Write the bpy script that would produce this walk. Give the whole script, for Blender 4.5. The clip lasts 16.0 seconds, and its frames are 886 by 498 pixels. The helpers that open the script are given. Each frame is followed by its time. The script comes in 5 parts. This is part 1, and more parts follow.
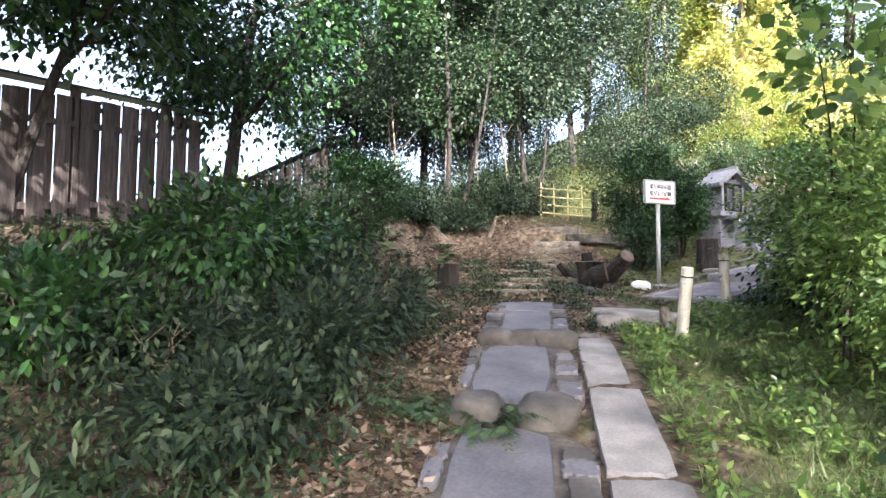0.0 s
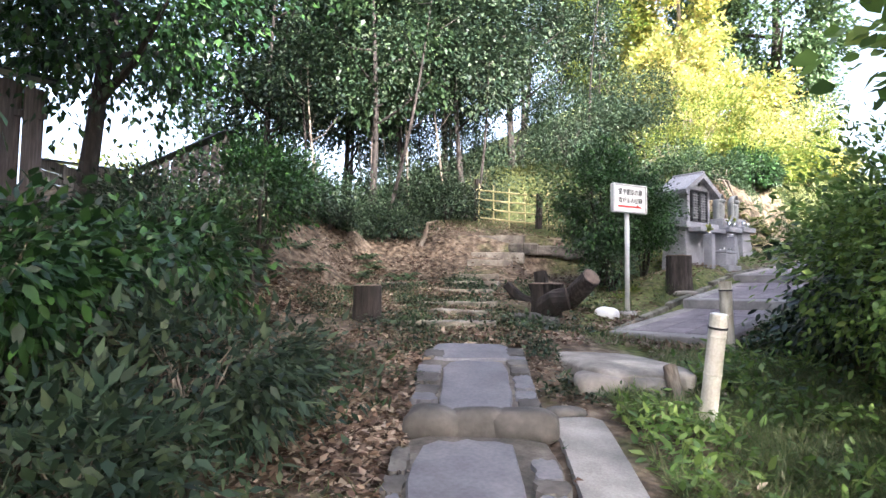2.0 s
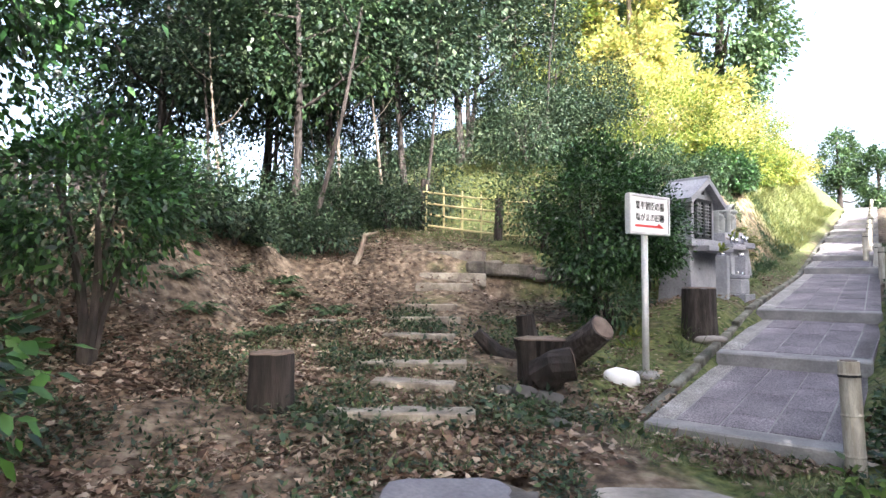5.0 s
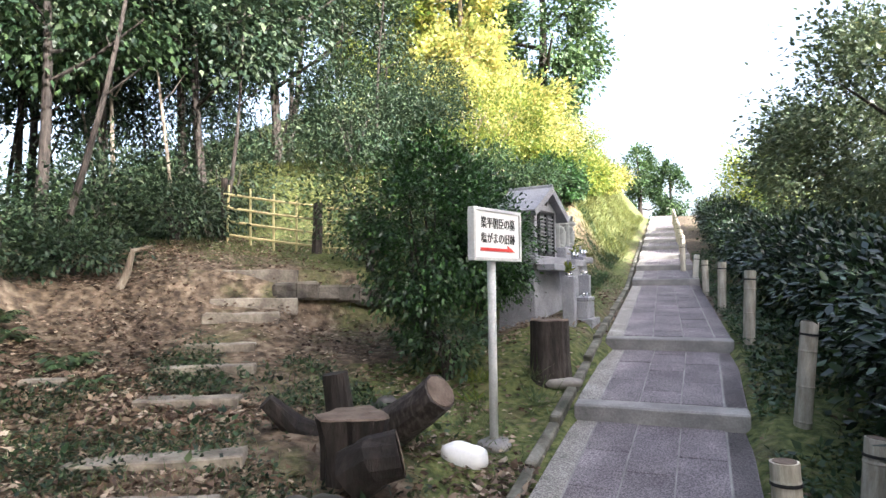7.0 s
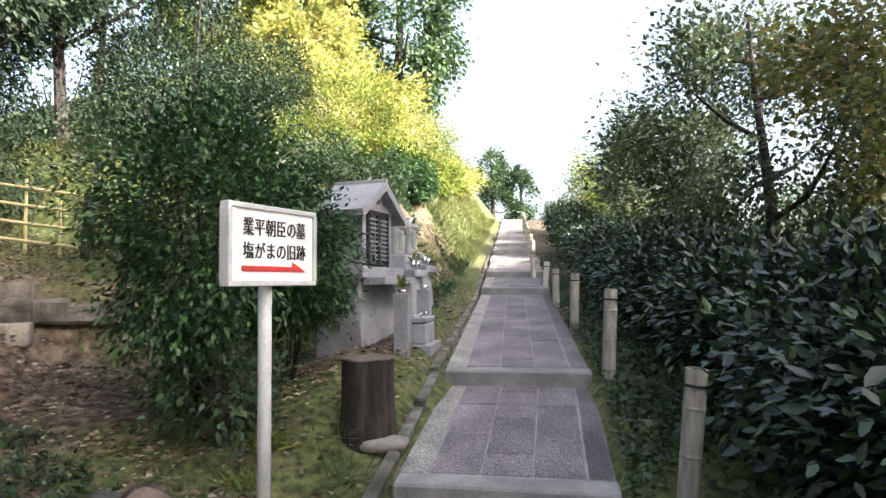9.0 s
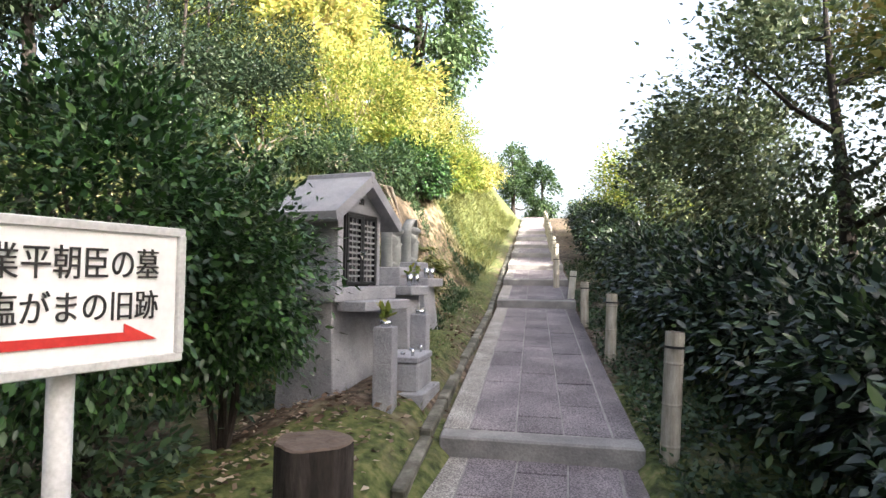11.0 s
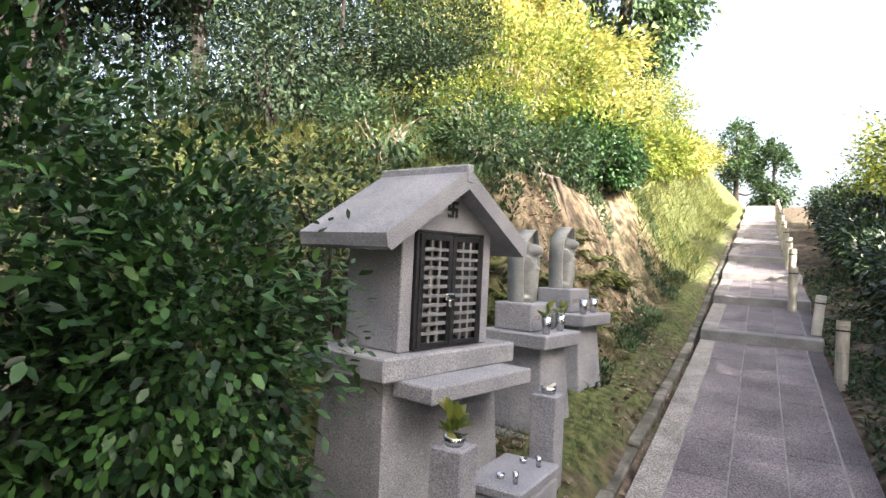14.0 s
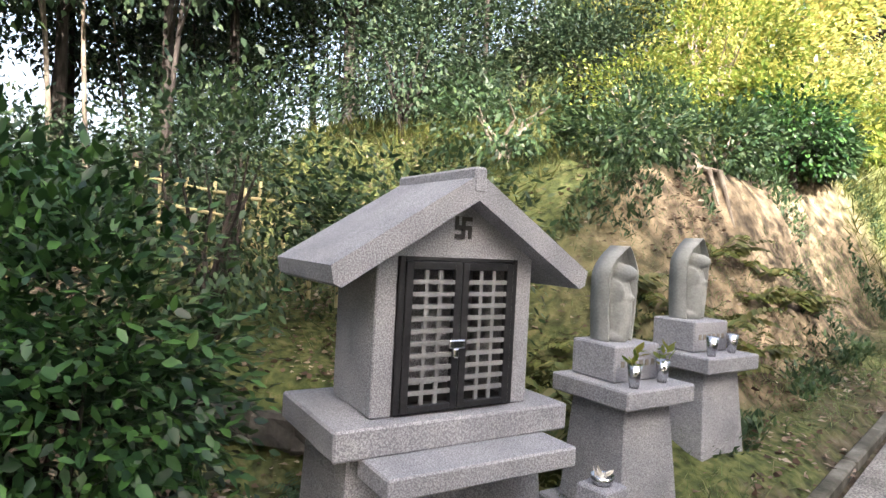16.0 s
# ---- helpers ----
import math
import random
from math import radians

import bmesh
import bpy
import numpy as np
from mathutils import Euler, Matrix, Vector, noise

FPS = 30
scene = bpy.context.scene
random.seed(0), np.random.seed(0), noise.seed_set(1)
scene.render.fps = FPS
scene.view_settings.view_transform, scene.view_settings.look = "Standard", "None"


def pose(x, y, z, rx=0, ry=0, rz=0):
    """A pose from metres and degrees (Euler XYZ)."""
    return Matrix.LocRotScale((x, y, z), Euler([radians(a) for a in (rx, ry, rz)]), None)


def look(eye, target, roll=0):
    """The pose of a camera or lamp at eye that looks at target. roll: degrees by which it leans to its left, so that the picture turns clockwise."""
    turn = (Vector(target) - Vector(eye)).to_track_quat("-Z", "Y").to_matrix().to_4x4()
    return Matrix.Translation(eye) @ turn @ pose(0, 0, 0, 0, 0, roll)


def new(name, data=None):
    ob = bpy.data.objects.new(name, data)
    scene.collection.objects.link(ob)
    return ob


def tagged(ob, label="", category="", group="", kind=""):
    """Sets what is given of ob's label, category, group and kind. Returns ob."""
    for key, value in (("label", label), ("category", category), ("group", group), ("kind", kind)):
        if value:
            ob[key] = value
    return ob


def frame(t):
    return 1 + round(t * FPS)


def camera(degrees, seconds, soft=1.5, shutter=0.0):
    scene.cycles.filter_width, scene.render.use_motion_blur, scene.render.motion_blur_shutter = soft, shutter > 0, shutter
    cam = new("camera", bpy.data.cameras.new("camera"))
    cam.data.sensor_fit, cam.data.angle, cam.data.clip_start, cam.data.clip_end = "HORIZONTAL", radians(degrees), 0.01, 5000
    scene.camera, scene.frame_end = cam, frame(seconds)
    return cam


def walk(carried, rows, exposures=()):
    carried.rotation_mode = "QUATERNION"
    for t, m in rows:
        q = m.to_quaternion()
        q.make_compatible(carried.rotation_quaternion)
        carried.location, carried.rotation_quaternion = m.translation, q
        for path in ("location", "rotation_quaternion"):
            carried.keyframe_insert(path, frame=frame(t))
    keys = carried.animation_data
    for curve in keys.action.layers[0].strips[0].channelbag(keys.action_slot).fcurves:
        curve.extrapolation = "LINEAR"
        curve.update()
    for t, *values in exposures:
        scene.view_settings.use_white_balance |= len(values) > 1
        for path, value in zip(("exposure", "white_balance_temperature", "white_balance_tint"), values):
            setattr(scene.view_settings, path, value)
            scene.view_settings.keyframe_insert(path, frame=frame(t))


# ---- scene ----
cam = camera(73.0, 16.0)
PATH = [
    (0, (4.425, 1.137, 1.4), (2.845, 2.356, 1.532), 0.34),
    (0.5, (3.943, 1.447, 1.504), (2.413, 2.729, 1.638), 0.68),
    (1, (3.595, 1.774, 1.574), (2.12, 3.118, 1.709), 0.43),
    (1.5, (3.238, 2.186, 1.684), (1.79, 3.558, 1.822), 0.25),
    (2, (2.861, 2.498, 1.743), (1.436, 3.895, 1.878), 0.74),
    (2.5, (2.595, 2.723, 1.829), (1.209, 4.159, 1.968), 0.9),
    (3, (2.328, 3.009, 1.927), (0.943, 4.447, 2.056), 0.79),
    (3.2, (2.222, 3.133, 1.991), (0.838, 4.571, 2.12), 0.78),
    (5.5, (0.781, 4.392, 2.352), (-0.4, 6.002, 2.474), 0.24),
    (6, (0.592, 4.715, 2.415), (-0.483, 6.397, 2.541), -0.06),
    (6.5, (0.448, 5.155, 2.456), (-0.507, 6.908, 2.579), -0.28),
    (7, (0.354, 5.576, 2.605), (-0.441, 7.406, 2.729), -0.61),
    (7.5, (0.264, 5.952, 2.636), (-0.359, 7.849, 2.757), -0.47),
    (8, (0.225, 6.288, 2.695), (-0.219, 8.234, 2.813), -0.67),
    (8.5, (0.252, 6.699, 2.718), (-0.097, 8.665, 2.833), -0.64),
    (9, (0.27, 7.072, 2.786), (-0.076, 9.038, 2.902), -0.65),
    (9.2, (0.249, 7.22, 2.794), (-0.096, 9.187, 2.905), -0.52),
    (11.3, (0.157, 8.670, 3.055), (-0.290, 10.617, 3.149), 1.23),
    (11.5, (0.150, 8.782, 3.068), (-0.343, 10.718, 3.160), 1.28),
    (12, (0.119, 9.119, 3.125), (-0.450, 11.034, 3.208), 1.36),
    (12.5, (0.123, 9.489, 3.154), (-0.535, 11.376, 3.222), 1.61),
    (13, (0.146, 9.851, 3.302), (-0.643, 11.688, 3.354), 2.11),
    (13.5, (0.091, 10.103, 3.366), (-0.809, 11.888, 3.403), 3.09),
    (14, (0.055, 10.438, 3.414), (-0.978, 12.151, 3.440), 2.76),
    (14.5, (0.073, 10.740, 3.420), (-1.056, 12.391, 3.439), 2.08),
    (15, (0.150, 11.027, 3.474), (-1.138, 12.557, 3.487), 2.22),
    (15.5, (0.189, 11.258, 3.503), (-1.231, 12.665, 3.504), 2.39),
    (16, (0.214, 11.509, 3.592), (-1.311, 12.803, 3.571), 2.97),
]
walk(cam, [(t, look(e, g, r)) for t, e, g, r in PATH], [(0, 2.82, 5950, 16), (3, 2.85, 5900, 16), (6, 2.7, 6000, 13), (9, 2.45, 6300, 12), (13, 2.42, 6550, 13), (16, 2.5, 6500, 13)])

# ---------------------------------------------------------------- light
world = bpy.data.worlds.new("sky")
scene.world = world
world.use_nodes = True
wn = world.node_tree.nodes
sky = wn.new("ShaderNodeTexSky")
sky.sky_type = "NISHITA"
sky.sun_disc = False
SUN_DIR = Vector((0.78, -0.38, 0.48)).normalized()
sky.sun_elevation = math.asin(SUN_DIR.z)
sky.sun_rotation = math.atan2(SUN_DIR.x, SUN_DIR.y)
sky.air_density, sky.dust_density, sky.ozone_density = 1.0, 7.0, 0.6
wn["Background"].inputs["Strength"].default_value = 0.13
haze = wn.new("ShaderNodeHueSaturation")
haze.inputs["Saturation"].default_value, haze.inputs["Value"].default_value = 0.75, 1.12
world.node_tree.links.new(sky.outputs[0], haze.inputs["Color"])
world.node_tree.links.new(haze.outputs[0], wn["Background"].inputs["Color"])
sun = new("sun", bpy.data.lights.new("sun", "SUN"))
sun.data.energy, sun.data.angle, sun.data.color = 4.8, radians(0.6), (1.0, 0.94, 0.84)
sun.matrix_world = look(SUN_DIR * 50, (0, 0, 0))

# ---------------------------------------------------------------- materials


def shade(name, colours, scale=6.0, detail=6.0, rough=0.8, bump=0.3, bump_scale=60.0, island=0.0, metal=0.0, speck=None, stretch=None, spec=0.4):
    """A surface whose colours run over coarse noise, with fine grain, bump and, per island or object, a change of tone."""
    m = bpy.data.materials.new(name)
    m.use_nodes = True
    nt = m.node_tree
    n, l = nt.nodes, nt.links
    p = n["Principled BSDF"]
    tc = n.new("ShaderNodeTexCoord")
    src = tc.outputs["Object"]
    if stretch:
        mp = n.new("ShaderNodeMapping")
        mp.inputs["Scale"].default_value = stretch
        l.new(src, mp.inputs[0])
        src = mp.outputs[0]
    a = n.new("ShaderNodeTexNoise")
    a.inputs["Scale"].default_value, a.inputs["Detail"].default_value = scale, detail
    l.new(src, a.inputs["Vector"])
    r = n.new("ShaderNodeValToRGB")
    r.color_ramp.elements[0].position, r.color_ramp.elements[1].position = 0.3, 0.7
    while len(r.color_ramp.elements) < len(colours):
        r.color_ramp.elements.new(0.5)
    for i, c in enumerate(colours):
        r.color_ramp.elements[i].position = 0.3 + 0.4 * i / max(1, len(colours) - 1)
        r.color_ramp.elements[i].color = (*c, 1)
    l.new(a.outputs["Fac"], r.inputs[0])
    col = r.outputs[0]
    b = n.new("ShaderNodeTexNoise")
    b.inputs["Scale"].default_value, b.inputs["Detail"].default_value = bump_scale, 5
    l.new(src, b.inputs["Vector"])
    mx = n.new("ShaderNodeMix")
    mx.data_type, mx.blend_type = "RGBA", "OVERLAY"
    mx.inputs["Factor"].default_value = 0.35
    l.new(col, mx.inputs["A"])
    l.new(b.outputs["Fac"], mx.inputs["B"])
    col = mx.outputs["Result"]
    if speck:
        v = n.new("ShaderNodeTexNoise")
        v.inputs["Scale"].default_value, v.inputs["Detail"].default_value = speck[0], 2
        l.new(src, v.inputs["Vector"])
        sr = n.new("ShaderNodeValToRGB")
        sr.color_ramp.elements[0].position, sr.color_ramp.elements[1].position = 0.42, 0.6
        sr.color_ramp.elements[0].color, sr.color_ramp.elements[1].color = (*speck[1], 1), (*speck[2], 1)
        l.new(v.outputs["Fac"], sr.inputs[0])
        ms = n.new("ShaderNodeMix")
        ms.data_type, ms.blend_type = "RGBA", "MULTIPLY"
        ms.inputs["Factor"].default_value = 1.0
        l.new(col, ms.inputs["A"])
        l.new(sr.outputs[0], ms.inputs["B"])
        col = ms.outputs["Result"]
    if island:
        ob = n.new("ShaderNodeObjectInfo")
        ge = n.new("ShaderNodeNewGeometry")
        ad = n.new("ShaderNodeMath")
        ad.operation = "ADD"
        l.new(ob.outputs["Random"], ad.inputs[0])
        l.new(ge.outputs["Random Per Island"], ad.inputs[1])
        fr = n.new("ShaderNodeMath")
        fr.operation = "FRACT"
        l.new(ad.outputs[0], fr.inputs[0])
        mr = n.new("ShaderNodeMapRange")
        mr.inputs["To Min"].default_value, mr.inputs["To Max"].default_value = 1 - island, 1 + island
        l.new(fr.outputs[0], mr.inputs["Value"])
        hs = n.new("ShaderNodeHueSaturation")
        l.new(mr.outputs[0], hs.inputs["Value"])
        l.new(col, hs.inputs["Color"])
        col = hs.outputs[0]
    l.new(col, p.inputs["Base Color"])
    p.inputs["Roughness"].default_value, p.inputs["Metallic"].default_value = rough, metal
    p.inputs["Specular IOR Level"].default_value = spec
    if bump:
        bm = n.new("ShaderNodeBump")
        bm.inputs["Strength"].default_value, bm.inputs["Distance"].default_value = bump, 0.01
        l.new(b.outputs["Fac"], bm.inputs["Height"])
        l.new(bm.outputs[0], p.inputs["Normal"])
    return m


def leafy(name, colours, rough=0.45, glow=0.35, spec=0.4):
    """Leaves: each takes its own tone out of the colours; thin blades let light through."""
    m = bpy.data.materials.new(name)
    m.use_nodes = True
    nt = m.node_tree
    n, l = nt.nodes, nt.links
    p = n["Principled BSDF"]
    ge = n.new("ShaderNodeNewGeometry")
    r = n.new("ShaderNodeValToRGB")
    while len(r.color_ramp.elements) < len(colours):
        r.color_ramp.elements.new(0.5)
    for i, c in enumerate(colours):
        r.color_ramp.elements[i].position = i / max(1, len(colours) - 1)
        r.color_ramp.elements[i].color = (*c, 1)
    l.new(ge.outputs["Random Per Island"], r.inputs[0])
    tc = n.new("ShaderNodeTexCoord")
    no = n.new("ShaderNodeTexNoise")
    no.inputs["Scale"].default_value, no.inputs["Detail"].default_value = 1.3, 4
    l.new(tc.outputs["Object"], no.inputs["Vector"])
    hs = n.new("ShaderNodeHueSaturation")
    mr = n.new("ShaderNodeMapRange")
    mr.inputs["From Min"].default_value, mr.inputs["From Max"].default_value = 0.3, 0.7
    mr.inputs["To Min"].default_value, mr.inputs["To Max"].default_value = 0.55, 1.4
    l.new(no.outputs["Fac"], mr.inputs["Value"])
    l.new(mr.outputs[0], hs.inputs["Value"])
    l.new(r.outputs[0], hs.inputs["Color"])
    l.new(hs.outputs[0], p.inputs["Base Color"])
    p.inputs["Roughness"].default_value = rough
    p.inputs["Specular IOR Level"].default_value = spec
    t = n.new("ShaderNodeBsdfTranslucent")
    l.new(hs.outputs[0], t.inputs["Color"])
    mx = n.new("ShaderNodeMixShader")
    mx.inputs[0].default_value = glow
    l.new(p.outputs[0], mx.inputs[1])
    l.new(t.outputs[0], mx.inputs[2])
    l.new(mx.outputs[0], n["Material Output"].inputs[0])
    return m


GRANITE = shade("granite", [(0.23, 0.235, 0.255), (0.32, 0.325, 0.345), (0.41, 0.415, 0.43)], 3, 8, 0.75, 0.25, 120, 0.06, speck=(210, (0.48, 0.48, 0.51), (1.06, 1.06, 1.07)))
PAVER = shade("paver_granite", [(0.122, 0.108, 0.116), (0.182, 0.164, 0.172), (0.260, 0.237, 0.240)], 2.2, 8, 0.85, 0.9, 70, 0.16, speck=(95, (0.5, 0.48, 0.5), (1.25, 1.22, 1.22)))
CONCRETE = shade("concrete", [(0.13, 0.125, 0.122), (0.20, 0.193, 0.187), (0.29, 0.28, 0.265)], 3, 8, 0.9, 0.5, 70, 0.08)
GRAVEL = shade("exposed_gravel", [(0.20, 0.19, 0.175), (0.30, 0.285, 0.265), (0.40, 0.385, 0.36)], 4, 8, 0.9, 0.9, 60, 0.06, speck=(90, (0.5, 0.49, 0.48), (1.15, 1.13, 1.1)))
MORTAR = shade("mortar", [(0.160, 0.152, 0.144), (0.288, 0.280, 0.264)], 5, 6, 0.9, 0.3, 80)
KERB = shade("mossy_kerb", [(0.04, 0.042, 0.03), (0.10, 0.095, 0.075), (0.22, 0.21, 0.18)], 5, 8, 0.95, 0.6, 50)
FLAG = shade("flagstone", [(0.080, 0.080, 0.092), (0.120, 0.120, 0.136), (0.168, 0.164, 0.176)], 2.5, 8, 0.7, 0.4, 40, 0.12)
BOULDER = shade("boulder_stone", [(0.034, 0.032, 0.030), (0.068, 0.064, 0.060), (0.128, 0.120, 0.109)], 4, 9, 0.8, 0.6, 30, 0.15)
PALE_ROCK = shade("pale_rock", [(0.13, 0.12, 0.105), (0.22, 0.20, 0.18), (0.33, 0.305, 0.27)], 4, 8, 0.85, 0.5, 30, 0.1)
STEP = shade("worn_step_stone", [(0.09, 0.078, 0.065), (0.17, 0.15, 0.125), (0.28, 0.26, 0.22)], 5, 9, 0.9, 0.7, 40, 0.12)
BARK = shade("dark_bark", [(0.010, 0.008, 0.007), (0.027, 0.021, 0.018), (0.058, 0.048, 0.041)], 6, 8, 0.9, 1.0, 22, 0.1, stretch=(3, 3, 0.8))
STUMP_BARK = shade("stump_bark", [(0.005, 0.004, 0.004), (0.013, 0.010, 0.009), (0.032, 0.026, 0.023)], 5, 8, 0.9, 1.0, 26, 0.1, stretch=(4, 4, 0.6))
LOG_BARK = shade("log_bark", [(0.010, 0.008, 0.007), (0.035, 0.028, 0.026), (0.085, 0.072, 0.066)], 7, 8, 0.9, 1.0, 26, 0.1, stretch=(5, 5, 1.5))
BARK_PALE = shade("pale_bark", [(0.09, 0.07, 0.055), (0.17, 0.14, 0.11), (0.26, 0.23, 0.19)], 6, 8, 0.9, 0.9, 25, 0.15, stretch=(3, 3, 0.8))
CUTWOOD = shade("cut_wood", [(0.058, 0.040, 0.029), (0.108, 0.079, 0.061), (0.158, 0.122, 0.094)], 8, 8, 0.85, 0.5, 60)
OLDWOOD = shade("old_brown_boards", [(0.045, 0.034, 0.030), (0.085, 0.066, 0.058), (0.145, 0.118, 0.105)], 5, 8, 0.85, 0.5, 30, 0.3, stretch=(6, 6, 0.6))
GREYWOOD = shade("weathered_grey_wood", [(0.14, 0.12, 0.11), (0.24, 0.21, 0.19), (0.34, 0.31, 0.28)], 5, 8, 0.85, 0.5, 40, 0.2, stretch=(6, 6, 0.6))
BAMBOO = shade("grey_bamboo", [(0.24, 0.21, 0.16), (0.37, 0.34, 0.28), (0.48, 0.45, 0.38)], 6, 7, 0.6, 0.2, 60, 0.15, stretch=(4, 4, 0.7))
BAMBOO_PALE = shade("bleached_bamboo", [(0.52, 0.49, 0.42), (0.66, 0.63, 0.56)], 6, 7, 0.55, 0.2, 60, 0.1)
BAMBOO_YELLOW = shade("yellow_bamboo", [(0.300, 0.255, 0.128), (0.420, 0.367, 0.203)], 8, 6, 0.5, 0.1, 60, 0.2)
ROPE = shade("black_rope", [(0.008, 0.008, 0.009), (0.02, 0.02, 0.02)], 30, 4, 0.7, 0.3, 200)
WHITE = shade("white_paint", [(0.72, 0.73, 0.74), (0.82, 0.83, 0.84)], 3, 5, 0.4, 0.02, 60)
LATTICE = shade("grey_lattice_metal", [(0.16, 0.165, 0.17), (0.24, 0.245, 0.25)], 8, 5, 0.5, 0.05, 90, metal=0.3)
EDGE = shade("dark_edge_stone", [(0.035, 0.032, 0.028), (0.08, 0.072, 0.06), (0.15, 0.135, 0.115)], 5, 8, 0.95, 0.7, 40, 0.2)
GREYMETAL = shade("grey_painted_metal", [(0.42, 0.43, 0.43), (0.54, 0.55, 0.55)], 6, 6, 0.45, 0.05, 80)
BLACK = shade("black_ink", [(0.012, 0.012, 0.013), (0.02, 0.02, 0.02)], 10, 3, 0.5, 0.0)
RED = shade("red_ink", [(0.48, 0.03, 0.03), (0.56, 0.05, 0.04)], 10, 3, 0.45, 0.0)
DARKMETAL = shade("dark_bronze_metal", [(0.020, 0.021, 0.024), (0.045, 0.046, 0.05)], 8, 6, 0.45, 0.05, 90, metal=0.6)
STEEL = shade("brushed_steel", [(0.45, 0.46, 0.48), (0.6, 0.61, 0.62)], 12, 4, 0.25, 0.02, 120, metal=1.0)
STATUE = shade("statue_stone", [(0.17, 0.18, 0.175), (0.28, 0.29, 0.28)], 5, 8, 0.7, 0.3, 90)
SOILCUT = shade("bare_soil", [(0.17, 0.12, 0.08), (0.34, 0.25, 0.16), (0.46, 0.36, 0.23)], 2.5, 9, 0.95, 1.0, 14)
# Near-black colour that stands in for the darkness inside hollow things
SHADE_BLACK = shade("painted_shade", [(0.02, 0.02, 0.02), (0.03, 0.03, 0.03)], 4, 3, 0.9, 0.0)
L_DARK = leafy("leaf_dark_glossy", [(0.008, 0.026, 0.010), (0.017, 0.050, 0.015), (0.032, 0.083, 0.021), (0.062, 0.145, 0.033)], 0.36, 0.14, 0.38)
L_HEDGE = leafy("leaf_hedge", [(0.008, 0.018, 0.012), (0.014, 0.031, 0.017), (0.025, 0.050, 0.023), (0.070, 0.115, 0.036)], 0.32, 0.15, 0.5)
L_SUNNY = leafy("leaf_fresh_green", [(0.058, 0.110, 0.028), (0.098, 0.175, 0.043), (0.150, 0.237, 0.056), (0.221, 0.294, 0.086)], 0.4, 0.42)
L_GREEN = leafy("leaf_green", [(0.020, 0.042, 0.019), (0.034, 0.069, 0.032), (0.054, 0.098, 0.040), (0.083, 0.128, 0.046)], 0.45, 0.35)
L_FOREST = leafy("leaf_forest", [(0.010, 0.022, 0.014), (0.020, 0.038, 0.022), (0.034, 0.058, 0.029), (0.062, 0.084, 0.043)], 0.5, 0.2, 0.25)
L_OLIVE = leafy("leaf_olive", [(0.032, 0.052, 0.030), (0.055, 0.082, 0.043), (0.085, 0.112, 0.057), (0.125, 0.145, 0.076)], 0.45, 0.3, 0.35)
L_YELLOW = leafy("leaf_yellow", [(0.15, 0.20, 0.05), (0.29, 0.32, 0.08), (0.42, 0.41, 0.12), (0.48, 0.37, 0.13)], 0.5, 0.45)
L_LIME = leafy("leaf_lime", [(0.073, 0.122, 0.025), (0.128, 0.184, 0.031), (0.202, 0.233, 0.043), (0.257, 0.245, 0.055)], 0.45, 0.5)
L_CEDAR = leafy("leaf_cedar", [(0.036, 0.072, 0.031), (0.058, 0.108, 0.041), (0.094, 0.144, 0.056)], 0.55, 0.25)
L_MAPLE = leafy("leaf_maple", [(0.072, 0.101, 0.029), (0.115, 0.144, 0.036), (0.194, 0.187, 0.050), (0.259, 0.187, 0.058)], 0.5, 0.4)
L_DEAD = leafy("leaf_dead", [(0.055, 0.036, 0.028), (0.10, 0.065, 0.045), (0.16, 0.11, 0.08), (0.24, 0.185, 0.14), (0.36, 0.30, 0.24)], 0.75, 0.1, 0.2)
L_GRASS = leafy("grass_blade", [(0.043, 0.079, 0.029), (0.072, 0.115, 0.038), (0.122, 0.151, 0.056), (0.194, 0.180, 0.094)], 0.55, 0.3)
# Weed tones are lowered to carry part of the left bank's shade
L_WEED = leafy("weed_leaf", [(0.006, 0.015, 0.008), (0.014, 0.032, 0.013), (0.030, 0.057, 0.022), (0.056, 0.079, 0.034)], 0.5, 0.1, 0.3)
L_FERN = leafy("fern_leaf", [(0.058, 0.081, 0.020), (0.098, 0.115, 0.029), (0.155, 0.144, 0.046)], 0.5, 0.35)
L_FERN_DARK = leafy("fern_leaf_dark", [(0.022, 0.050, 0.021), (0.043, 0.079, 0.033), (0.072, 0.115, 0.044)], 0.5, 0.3)


